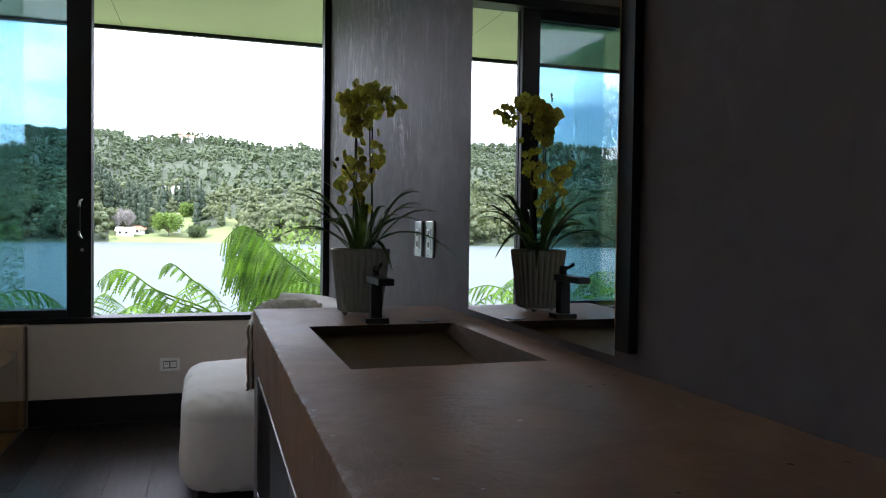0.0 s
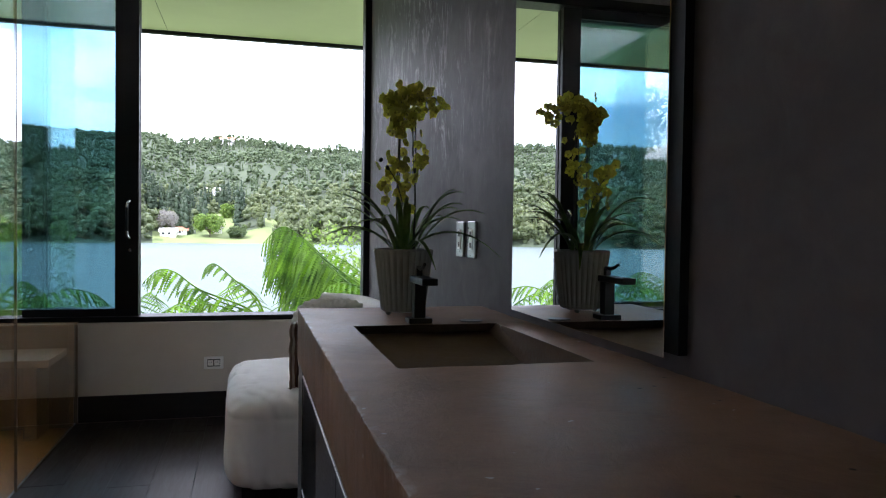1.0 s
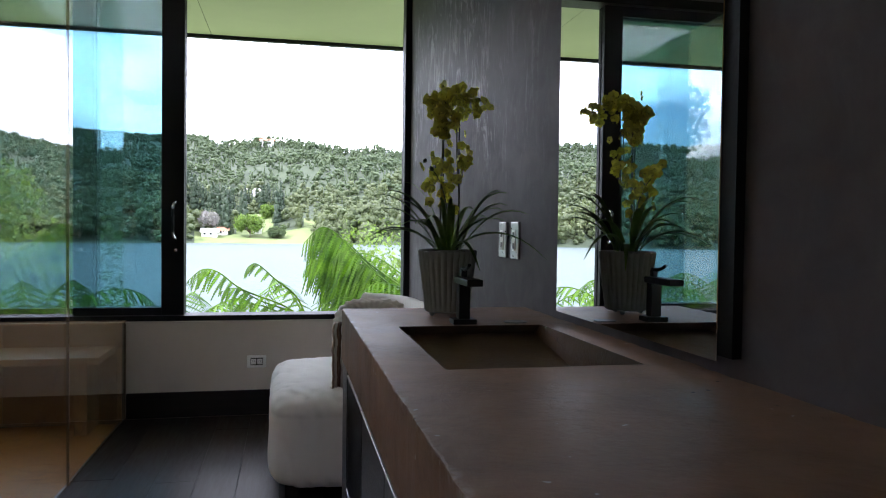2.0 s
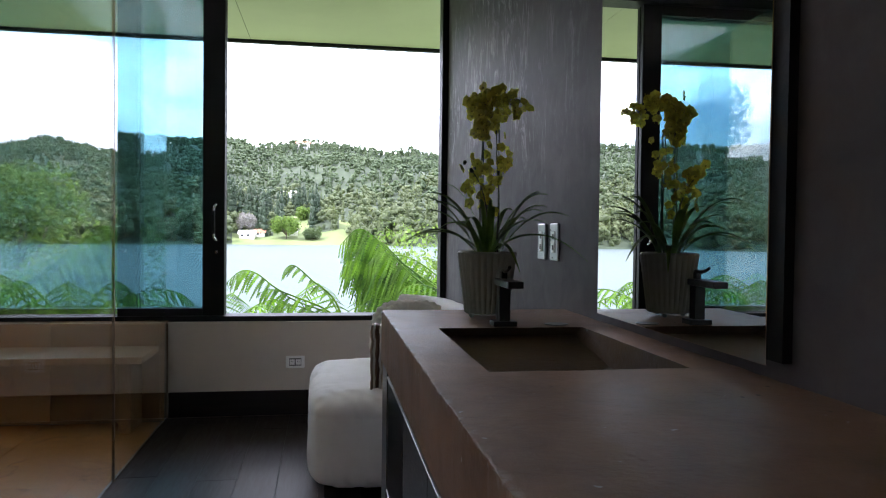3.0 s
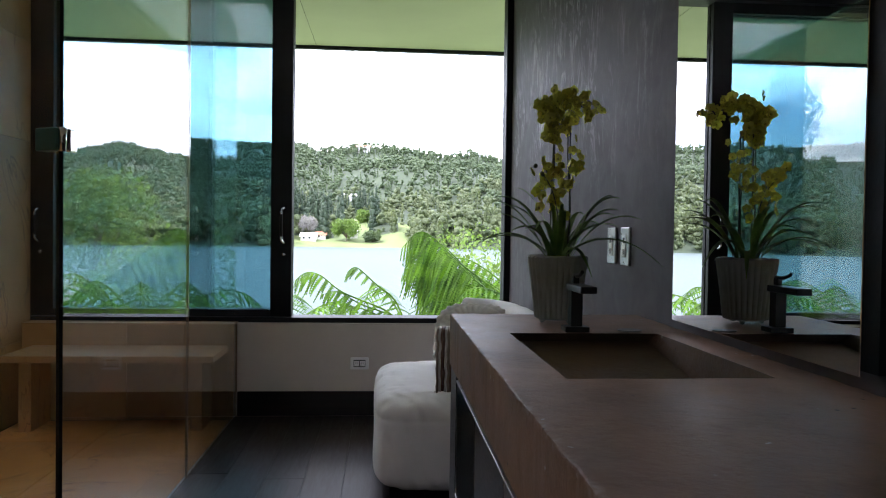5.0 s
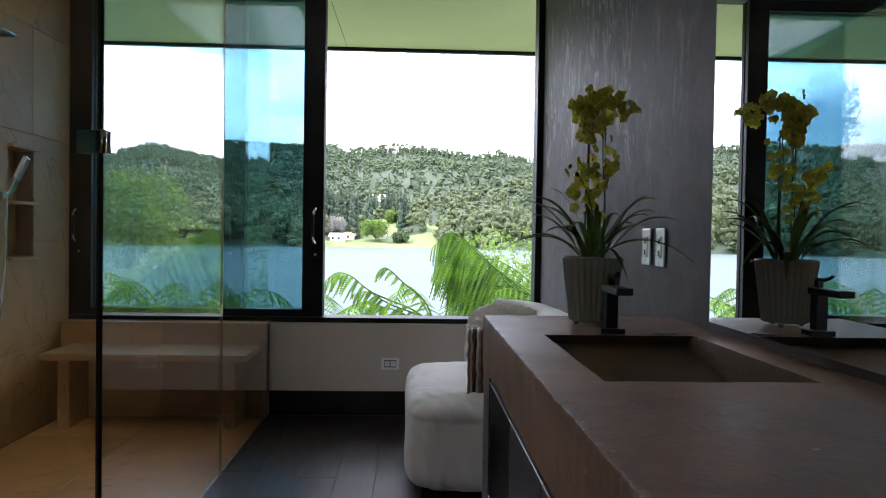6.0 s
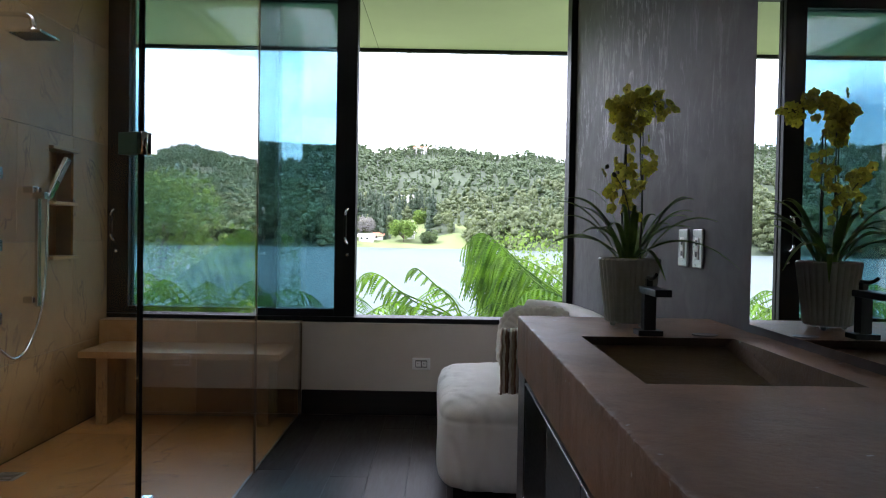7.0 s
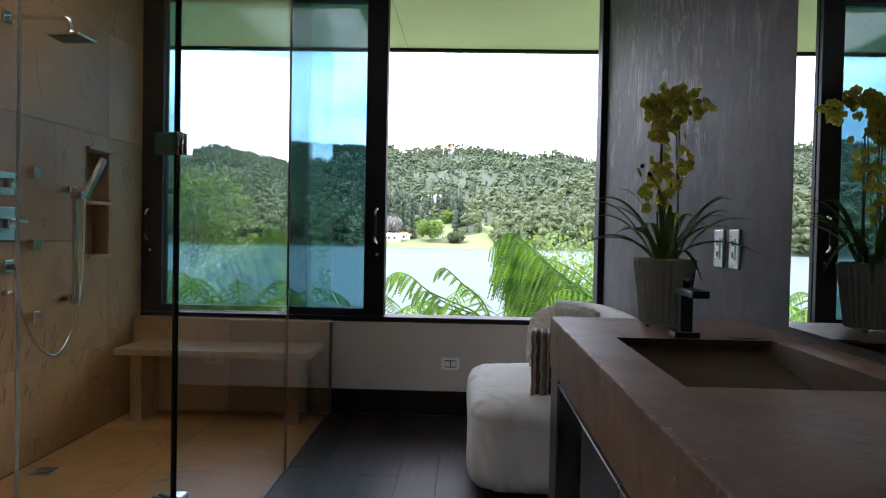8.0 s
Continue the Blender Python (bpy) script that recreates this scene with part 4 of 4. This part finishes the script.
for p, c in zip(rings, rings[1:]):
    for k in range(28):
        bd.faces.new((p[k], p[(k + 1) % 28], c[(k + 1) % 28], c[k]))
bmesh.ops.remove_doubles(bd, verts=bd.verts, dist=1e-5)
bmesh.ops.recalc_face_normals(bd, faces=bd.faces)
part("dish", bd, M_GREY_PL, disc, "", True)

# ---- landscape ----
LAKE = -8.3
RIDGE = [(-75, .09), (-45, .098), (-36, .105), (-30, .095), (-26, .104), (-19, .105), (-13.5, .104), (-9, .103), (-6.4, .107), (-5.1, .100), (-3.5, .103), (-1.8, .109), (0, .105), (1.2, .103), (2.3, .101), (4, .095), (5, .096), (6.9, .100), (8.3, .094), (10.2, .085), (14, .080), (19, .098), (23, .078), (30, .085), (70, .09)]
RA, RV = [a for a, v in RIDGE], [v for a, v in RIDGE]


def land(az, r):
    """Height of the far hillside at an azimuth in degrees and a distance."""
    rs = 440 + 14 * noise.noise(Vector((az * 0.21, 0, 0))) + 5 * noise.noise(Vector((az * 0.9, 2, 0)))
    top = np.interp(az, RA, RV) * 930 + 6.5
    s = (r - rs) / (930 - rs)
    if s < 0:
        return max(LAKE - 6, LAKE + s * 60), s
    meadow = max(0.0, 1 - abs((az + 3.6) / 4.2) ** 3)
    shape = min(1.0, s) ** (0.85 + 0.35 * meadow)
    z = LAKE + 0.6 + (top - LAKE) * shape * (1 if s < 1 else 1 - (s - 1) * 1.1)
    x, y = math.sin(radians(az)) * r, math.cos(radians(az)) * r
    z += 13 * noise.noise(Vector((x / 130, y / 130, 0))) * min(1, s * 3) * (1 - min(1, s) ** 6 * 0.7)
    return z, s


def ground_mesh():
    b = bmesh.new()
    azs = [-180 + 4 * k for k in range(26)] + [-75 + 1.0 * k for k in range(146)] + [74 + 4 * k for k in range(26)]
    azs = sorted(set(a for a in azs if a < 180))
    rad = [7.0, 12, 20, 32, 48, 60, 200, 400, 420] + [430 + 10 * k for k in range(62)] + [1200, 1800, 3000, 4800]
    grid = []
    for a in azs:
        row = []
        for r in rad:
            if r < 100:
                z = -1.9 - (r - 7) * 0.16
                z = max(z, LAKE - 3) + 0.4 * noise.noise(Vector((a * 0.05, r * 0.2, 1)))
            elif r <= 420:
                z = LAKE - 4
            elif r > 1100:
                z = 20.0
            else:
                z = land(a, r)[0]
            row.append(b.verts.new((math.sin(radians(a)) * r, math.cos(radians(a)) * r, z)))
        grid.append(row)
    n = len(grid)
    for i in range(n):
        p, q = grid[i], grid[(i + 1) % n]
        for j in range(len(rad) - 1):
            b.faces.new((p[j], q[j], q[j + 1], p[j + 1]))
    b.faces.new([g[0] for g in grid])
    bmesh.ops.recalc_face_normals(b, faces=b.faces)
    for f in b.faces:
        c = f.calc_center_median()
        a, r = math.degrees(math.atan2(c.x, c.y)), math.hypot(c.x, c.y)
        if 425 < r < 1250 and -75 < a < 74 and no_meadow(a, r, land(a, r)[1]):
            f.material_index = 1
    return b


def no_meadow(az, r, s):
    """Where the hillside is wooded: all but the shore meadow and a clearing above it."""
    if -7.2 < az < 2.0 and s < 0.065 + 0.03 * noise.noise(Vector((az, 0, 4))):
        return False
    if -4.2 < az < -0.6 and s < 0.24 and noise.noise(Vector((az * 0.7, r * 0.02, 9))) > -0.25:
        return False
    return True


setting(part("ground", ground_mesh(), M_GRASS, None, "", True), "grassy valley and hillside round the lake", "ground").data.materials.append(M_UNDER)
bw = bmesh.new()
ring = [bw.verts.new((700 * math.cos(a), 700 * math.sin(a), LAKE)) for a in (2 * math.pi * k / 64 for k in range(64))]
bw.faces.new(ring)
setting(part("water", bw, M_WATER), "calm pale lake below the house", "water")


def rand_unit(r, n):
    v = r.normal(size=(n, 3))
    return v / np.linalg.norm(v, axis=1, keepdims=True)


ico = bmesh.new()
bmesh.ops.create_icosphere(ico, subdivisions=1, radius=1.0)
ICO_V = np.array([v.co for v in ico.verts])
ICO_F = np.array([[v.index for v in f.verts] for f in ico.faces])
ico.free()


def tree_proto(r, conifer, leaves, leaf):
    """Leaf masses and loose clumps of one crown, one unit tall, as triangles."""
    tris = []
    if conifer:
        lumps = [(0, 0, 0.14 + 0.15 * k, 0.17 - 0.026 * k, 0.12) for k in range(6)]
    else:
        lumps = [(r.uniform(-.17, .17), r.uniform(-.17, .17), r.uniform(.28, .86), r.uniform(.10, .19), r.uniform(.09, .16)) for _ in range(7)]
    for cx, cy, cz, cr, ch in lumps:
        v = 0.78 * ICO_V * (1 + 0.2 * r.normal(size=(len(ICO_V), 1)).clip(-1, 1)) * np.array([cr, cr, ch]) + np.array([cx, cy, cz])
        tris.append(v[ICO_F])
        n = leaves // len(lumps)
        c = rand_unit(r, n) * np.array([cr, cr, ch]) * r.uniform(0.7, 1.25, size=(n, 1)) + np.array([cx, cy, cz])
        out = c - np.array([cx, cy, cz])
        out /= np.linalg.norm(out, axis=1, keepdims=True)
        d = rand_unit(r, n * 3).reshape(n, 3, 3)
        d -= 0.75 * (d @ out[:, :, None]) * out[:, None, :]
        tris.append(c[:, None, :] + d * leaf * r.uniform(0.6, 1.4, size=(n, 1, 1)))
    return np.concatenate(tris)


def woods(name, count, az_range, r_range, mat, seed, leaves, size, keep, pines=0.3):
    r = np.random.default_rng(seed)
    protos = []
    for k in range(14):
        con = k < 4
        protos.append(tree_proto(r, con, leaves, 0.042))
    out, tries = [], 0
    while len(out) < count and tries < count * 12:
        tries += 1
        az = r.uniform(*az_range)
        rr = math.sqrt(r.uniform(r_range[0] ** 2, r_range[1] ** 2))
        z, s = land(az, rr)
        if s < 0.0 or not keep(az, rr, s):
            continue
        h = size * r.uniform(0.65, 1.35)
        con = noise.noise(Vector((az * 0.5, rr * 0.02, 7))) + r.uniform(-0.3, 0.3) > pines
        p = protos[r.integers(0, 4) if con else r.integers(4, 14)]
        a = r.uniform(0, 6.283)
        rot = np.array([[math.cos(a), -math.sin(a), 0], [math.sin(a), math.cos(a), 0], [0, 0, 1]])
        w = r.uniform(0.75, 1.2)
        q = (p @ rot.T) * np.array([h * w, h * w, h * (1.05 if con else 1.0)])
        out.append(q + np.array([math.sin(radians(az)) * rr, math.cos(radians(az)) * rr, z - 0.27 * h]))
    v = np.concatenate(out).reshape(-1, 3)
    me = bpy.data.meshes.new(name)
    n = len(v) // 3
    me.from_pydata(v.tolist(), [], np.arange(n * 3).reshape(-1, 3).tolist())
    me.materials.append(mat)
    return new(name, me)


def upper(az, r, s):
    return no_meadow(az, r, s) and s + 0.35 * noise.noise(Vector((az * 0.16, r * 0.006, 40))) > 0.30


def lower(az, r, s):
    return no_meadow(az, r, s) and s + 0.35 * noise.noise(Vector((az * 0.16, r * 0.006, 40))) <= 0.32


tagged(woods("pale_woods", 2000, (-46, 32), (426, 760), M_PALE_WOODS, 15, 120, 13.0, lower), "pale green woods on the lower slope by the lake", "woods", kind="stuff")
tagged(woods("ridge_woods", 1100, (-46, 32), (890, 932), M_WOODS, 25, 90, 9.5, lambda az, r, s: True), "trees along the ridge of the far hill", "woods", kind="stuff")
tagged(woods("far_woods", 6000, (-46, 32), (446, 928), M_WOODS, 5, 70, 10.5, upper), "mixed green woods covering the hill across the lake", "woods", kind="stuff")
tagged(woods("pine_stand", 150, (-9.5, -0.5), (462, 590), M_PINES, 31, 150, 23.0, lambda az, r, s: no_meadow(az, r, s) and noise.noise(Vector((az * 0.6, r * 0.012, 60))) > -0.12, -9.0), "stand of tall dark pines above the meadow", "woods", kind="stuff")
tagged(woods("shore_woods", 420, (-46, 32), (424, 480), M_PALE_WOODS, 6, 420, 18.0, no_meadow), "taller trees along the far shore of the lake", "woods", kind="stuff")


def clump_tree(name, at, height, width, leaves, leaf, mat, seed, label, category="tree", lean=0.0):
    r = np.random.default_rng(seed)
    t = thing(name, at, label, category)
    part("trunk", tube(curve_points([(0, 0, -1.0), (0.03 * height, 0, height * 0.35), (lean * height, 0, height * 0.75)], 4), 0.035 * height * 0.6, 8, 0.008 * height), M_BARK, t, "", True)
    tris = []
    lumps = [(r.uniform(-.32, .32) * width, r.uniform(-.32, .32) * width, r.uniform(.42, .88) * height, r.uniform(.15, .24) * width) for _ in range(16)]
    for k, (cx, cy, cz, cr) in enumerate(lumps):
        if k < 5:
            part("limb", tube([(0.02 * height, 0, height * 0.3), (cx * 0.6, cy * 0.6, cz * 0.8), (cx, cy, cz)], 0.012 * height, 6, 0.004 * height), M_BARK, t, "", True)
        for j in range(leaves // 16):
            u = rand_unit(r, 1)[0] * cr * r.uniform(0.5, 1.08)
            tris.append(np.array([cx, cy, cz]) + u + rand_unit(r, 3) * leaf * r.uniform(0.5, 1.2))
    v = np.concatenate(tris)
    me = bpy.data.meshes.new("crown")
    me.from_pydata(v.tolist(), [], np.arange(len(v)).reshape(-1, 3).tolist())
    me.materials.append(mat)
    c = new("crown", me)
    c.parent = t
    return t


def polar(az, r, z):
    return (math.sin(radians(az)) * r, math.cos(radians(az)) * r, z)


clump_tree("round_tree", polar(-3.05, 455, LAKE + 0.8), 16, 19, 6000, 0.8, M_BUSH, 3, "round bright green tree on the far meadow")
clump_tree("meadow_tree", polar(-1.75, 520, LAKE + 11), 13, 17, 4500, 0.8, M_BUSH, 4, "low bright green tree on the far meadow")
clump_tree("dark_tree", polar(-1.0, 452, LAKE + 1), 9, 12, 3500, 0.8, M_WOODS, 8, "small dark tree on the far shore")
clump_tree("blossom_tree", polar(-5.9, 475, LAKE + 3), 18, 14, 4000, 0.6, M_BLOSSOM, 17, "pale grey blossoming tree beside the far meadow")
clump_tree("shrub", (1.45, 13.5, -3.1), 4.3, 3.0, 9000, 0.06, M_BUSH, 9, "light green shrub below the window", "shrub")
clump_tree("lakeside_tree", polar(18.2, 60, -7.2), 13.5, 8.0, 9000, 0.22, M_BUSH, 12, "broad leafy green tree near the lake shore")
clump_tree("tall_tree", polar(24.5, 55, -6.5), 20.5, 6.5, 6000, 0.2, M_WOODS, 14, "tall slender tree near the lake shore")


def far_house(az, r, w, d, h, mat_roof, label):
    z = max(land(az, r)[0], LAKE + 0.8)
    hs = thing("far_house", (*polar(az, r, z)[:2], z), label, "house", "houses across the lake")
    part("wall", box(-w / 2, w / 2, -d / 2, d / 2, -3, h), M_HOUSE, hs)
    b = bmesh.new()
    e = 0.8
    v = [b.verts.new(p) for p in ((-w / 2 - e, -d / 2 - e, h), (w / 2 + e, -d / 2 - e, h), (w / 2 + e, d / 2 + e, h), (-w / 2 - e, d / 2 + e, h), (-w / 2 - e, 0, h + 2.4), (w / 2 + e, 0, h + 2.4))]
    for f in ((0, 1, 5, 4), (2, 3, 4, 5), (0, 4, 3), (1, 2, 5), (3, 2, 1, 0)):
        b.faces.new([v[i] for i in f])
    part("roof", b, mat_roof, hs)
    for k in range(int(w // 3.5)):
        x = -w / 2 + 1.8 + 3.5 * k
        part("window", box(x - 0.6, x + 0.6, -d / 2 - 0.06, -d / 2 - 0.01, 0.9, 2.2), M_PANE_DARK, hs)


far_house(-5.9, 462, 9, 7, 2.3, M_HOUSE, "white bungalow with a pale roof by the lake")
far_house(-4.95, 470, 6, 6, 2.3, M_ROOF, "white cottage with a clay roof by the lake")
far_house(-2.45, 468, 5, 5, 2.2, M_HOUSE, "pale cottage beside the meadow trees")
far_house(-1.75, 900, 16, 9, 5.0, M_ROOF, "white house with a clay roof near the ridge")
far_house(-2.8, 640, 12, 8, 3.5, M_HOUSE, "white house among the woods")


# ---- tree ferns ----
def frond_mesh(ctrl, width, hang, seed):
    """A feathered frond along a bent midrib; the pinnae spread and hang, each toothed along both edges."""
    r = random.Random(seed)
    b = bmesh.new()
    rib = curve_points(ctrl, 10)
    tube(rib, 0.010, 5, 0.002, b)
    total = sum((q - p).length for p, q in zip(rib, rib[1:]))
    n = int(total / 0.060)
    for i in range(2, n + 1):
        t = i / n
        f = t * (len(rib) - 1)
        k = min(int(f), len(rib) - 2)
        p = rib[k].lerp(rib[k + 1], f - k)
        d = (rib[k + 1] - rib[k]).normalized()
        flat = d.cross(Vector((0, 0, 1))).normalized()
        ln = width * math.sin(math.pi * min(1, 0.10 + 0.88 * t)) ** 0.7 * r.uniform(0.8, 1.05) + 0.02
        for side in (-1, 1):
            out = (flat * side * (1 - hang) + d * 0.30 + Vector((0, 0, -hang + 0.15)) + Vector((r.uniform(-.09, .09), r.uniform(-.09, .09), 0))).normalized()
            # one pinna: a drooping strip, cut into teeth along both edges
            m = max(6, 2 * int(ln / 0.020))
            last = None
            for j in range(m + 1):
                u = j / m
                c = p + out * ln * u + Vector((0, 0, -0.45 * hang * ln * u * u))
                wide = 0.023 * (1 - 0.8 * u ** 1.6) * min(1, ln / 0.16 + 0.3) * (1.0 if j % 2 else 0.16)
                o = (d + out * (0.35 if j % 2 else 0.0)).normalized() * wide
                row = [b.verts.new(c - o), b.verts.new(c + Vector((0, 0, 0.004))), b.verts.new(c + o)]
                if last:
                    b.faces.new((last[0], last[1], row[1], row[0]))
                    b.faces.new((last[1], last[2], row[2], row[1]))
                last = row
    return b


def tree_fern(at, fronds, seed, label, trunk=3.0):
    # set out beyond the eave, in the sun
    k_out = 1.36
    at = tuple(c + (p - c) * k_out for p, c in zip(at, (-0.8, 0.23, 1.18)))
    t = thing("tree_fern", at, label, "fern", "tree ferns outside the window")
    part("trunk", tube([(0, 0, -trunk), (0.02, 0.01, -trunk * 0.5), (0, 0, 0.03)], 0.10, 9, 0.08), M_BARK, t, "fibrous dark trunk", True)
    for k, (ctrl, width, hang) in enumerate(fronds):
        fm = frond_mesh([(0, 0, 0)] + ctrl, width, hang, seed * 20 + k)
        bmesh.ops.scale(fm, vec=(k_out,) * 3, verts=fm.verts)
        part("frond", fm, M_FERN, t)
    return t


def arch(az, reach, peak, drop, width=0.22, hang=0.45):
    c, s = math.cos(radians(az)), math.sin(radians(az))
    return ([(c * reach * a, s * reach * a, z) for a, z in ((0.3, peak * 0.62), (0.62, peak), (0.85, peak * 0.92), (1.0, peak - drop))], width, hang)


MAIN = [(-0.23, 0, 0.20), (-0.69, 0.02, 0.53), (-0.93, 0.03, 0.75), (-1.05, 0.03, 0.78), (-1.17, 0.03, 0.66)]


def beside(dx, dy, dz, k):
    return [(x * k + dx, y + dy, z * k + dz) for x, y, z in MAIN]


tree_fern((0.52, 6.25, 0.40), [(MAIN, 0.46, 0.86), (beside(0.05, 0.42, -0.05, 0.97), 0.44, 0.85), (beside(0.1, 0.5, -0.1, 0.85), 0.42, 0.85), (beside(0.0, 0.36, -0.22, 0.9), 0.4, 0.8), (beside(0.1, 0.22, -0.16, 0.7), 0.4, 0.8), (beside(0.05, 0.16, -0.03, 0.93), 0.42, 0.76), (beside(0.02, -0.12, -0.06, 0.84), 0.38, 0.75), (beside(0.05, 0.05, -0.08, 0.72), 0.36, 0.7),
                               (beside(0.0, 0.3, -0.12, 0.8), 0.4, 0.7), (beside(-0.05, 0.2, -0.2, 0.95), 0.34, 0.65), arch(180, 0.95, 0.30, 0.3, 0.4, 0.8), arch(190, 0.8, 0.18, 0.3, 0.4, 0.8), arch(172, 1.1, 0.36, 0.35, 0.4, 0.8), arch(185, 1.15, 0.2, 0.35, 0.4, 0.75), arch(165, 0.95, 0.42, 0.25, 0.36, 0.7), arch(150, 1.1, 0.55, 0.3, 0.36, 0.7), arch(205, 0.9, 0.34, 0.25, 0.3, 0.6), arch(60, 0.9, 0.4, 0.2), arch(100, 0.9, 0.4, 0.2), arch(10, 1.0, 0.4, 0.3)],
          2, "bright green tree fern with hanging feathered fronds")
tree_fern((-0.58, 6.25, 0.30), [([(-0.18, 0, 0.22), (-0.55, 0, 0.38), (-0.74, 0, 0.52), (-0.86, 0, 0.54), (-0.96, 0, 0.46)], 0.24, 0.6),
                                ([(-0.12, 0.1, 0.16), (-0.42, 0.12, 0.28), (-0.60, 0.1, 0.38), (-0.72, 0.1, 0.36)], 0.24, 0.55),
                                ([(-0.12, 0.05, 0.3), (-0.3, 0.05, 0.46), (-0.44, 0.05, 0.58), (-0.51, 0.05, 0.56), (-0.54, 0.05, 0.50)], 0.13, 0.5),
                                arch(20, 0.6, 0.34, 0.15, 0.3, 0.6), arch(60, 0.7, 0.36, 0.2), arch(120, 0.8, 0.4, 0.2), arch(170, 0.7, 0.25, 0.2), arch(0, 0.5, 0.26, 0.2, 0.3, 0.6)],
          3, "tree fern with pale green arching fronds")
tree_fern((-2.75, 6.35, 0.30), [arch(20, 0.95, 0.36, 0.14, 0.2, 0.5), arch(350, 0.6, 0.3, 0.1), arch(70, 0.8, 0.4, 0.2), arch(110, 0.8, 0.4, 0.2), arch(150, 0.8, 0.42, 0.2), arch(190, 0.7, 0.36, 0.2), arch(240, 0.5, 0.3, 0.1)],
          4, "dark green tree fern outside the tinted pane")
tree_fern((-4.0, 6.6, 0.30), [arch(45 * k + 10, 0.9, 0.40 + 0.06 * math.sin(k * 2.0), 0.2) for k in range(8)], 5, "green tree fern in the garden")
tree_fern((-1.9, 7.3, 0.05), [arch(51 * k + 25, 1.0, 0.42 + 0.06 * math.sin(k * 2.6), 0.2) for k in range(7)], 6, "green tree fern below the sill")

# ---- laid pieces: planks, slabs and tiles ----
def cut(rects, hole):
    out = []
    for a0, a1, b0, b1 in rects:
        h0, h1, k0, k1 = hole
        if a1 <= h0 or a0 >= h1 or b1 <= k0 or b0 >= k1:
            out.append((a0, a1, b0, b1))
            continue
        if a0 < h0:
            out.append((a0, h0, b0, b1))
        if a1 > h1:
            out.append((h1, a1, b0, b1))
        m0, m1 = max(a0, h0), min(a1, h1)
        if b0 < k0:
            out.append((m0, m1, b0, k0))
        if b1 > k1:
            out.append((m0, m1, k1, b1))
    return out


pr = random.Random(4)
x = -1.738
row = 0
while x < -0.01:
    xe = min(x + 0.188, -0.001)
    y = YB + pr.uniform(-1.6, -0.2)
    while y < YW - 0.02:
        ye = y + 1.75
        part("plank", box(x + 0.0005, xe - 0.0005, max(y, YB) + 0.001, min(ye, YW - 0.015) - 0.001, -0.016, pr.uniform(-0.0006, 0.0), 0.0009, 1), M_WOOD, floor_w)
        y = ye
    x = xe
for i, (xa, xb) in enumerate(((XL, -2.40), (-2.40, -1.748))):
    y = 4.858
    while y > YB + 0.05:
        yn = max(y - (1.2 if y < 4.85 else (0.75 if i else 0.45)), YB)
        part("stone_slab", box(xa + 0.0015, xb - 0.0015, yn + 0.0015, y - 0.0015, -0.014, pr.uniform(-0.0008, 0.0), 0.002, 1), M_STONE_FLOOR, floor_s)
        y = yn
setting(part("curb_strip", box(-1.746, -1.7385, YB, YW - 0.015, -0.015, 0.003, 0.001), M_EDGE), "thin metal strip between wood and stone floor", "trim")

NICHE = (4.264, 4.53, 1.015, 1.616)
wl = setting(part("wall_left", box(XL - 0.16, XL - 0.11, YB, 4.98, -0.05, ZC), M_GROUT), "sandstone tiled shower wall with a shelf niche", "wall")
for k, r4 in enumerate(cut([(YB, 4.98, -0.05, ZC)], NICHE)):
    part("wall_core", box(XL - 0.11, XL - 0.014, r4[0], r4[1], r4[2], r4[3]), M_GROUT, wl)
part("niche_back", box(XL - 0.109, XL - 0.10, NICHE[0], NICHE[1], NICHE[2], NICHE[3]), M_STONE, wl)
courses = ((0.003, 0.487, 4.31), (0.487, 1.10, 3.62), (1.10, 1.71, 3.96), (1.71, 2.32, 4.52), (2.32, ZC, 3.9))
for z, ze, first in courses:
    joints = [4.97] + [first - 1.2 * k for k in range(8) if first - 1.2 * k > YB] + [YB]
    for c, a in zip(joints, joints[1:]):
        for r4 in cut([(a + 0.0009, c - 0.0009, z + 0.0009, ze - 0.0009)], NICHE):
            part("tile", box(XL - 0.014, XL - pr.uniform(0.0, 0.0012), *r4, 0.0009, 1), M_STONE, wl)
for z in (1.616, 1.31, 1.003):
    part("niche_shelf", box(XL - 0.10, XL + 0.028, NICHE[0] - 0.005, NICHE[1] + 0.02, z - 0.004, z + 0.014, 0.002, 1), M_STONE, wl, "thin sandstone shelf")

ledge = setting(part("shower_ledge", box(-3.07, -1.75, 4.872, 5.25, -0.02, 0.586), M_GROUT), "sandstone clad low wall under the shower window", "wall")
x = XL
while x < -1.74:
    xe = min(x + 0.62, -1.733)
    part("tile", box(x + 0.0012, xe - 0.0012, 4.86, 4.871, 0.003, 0.59, 0.0012, 1), M_STONE, ledge)
    part("cap_stone", box(x + 0.0012, xe - 0.0012, 4.855, 4.984, 0.5905, 0.60, 0.0012, 1), M_STONE, ledge)
    x = xe
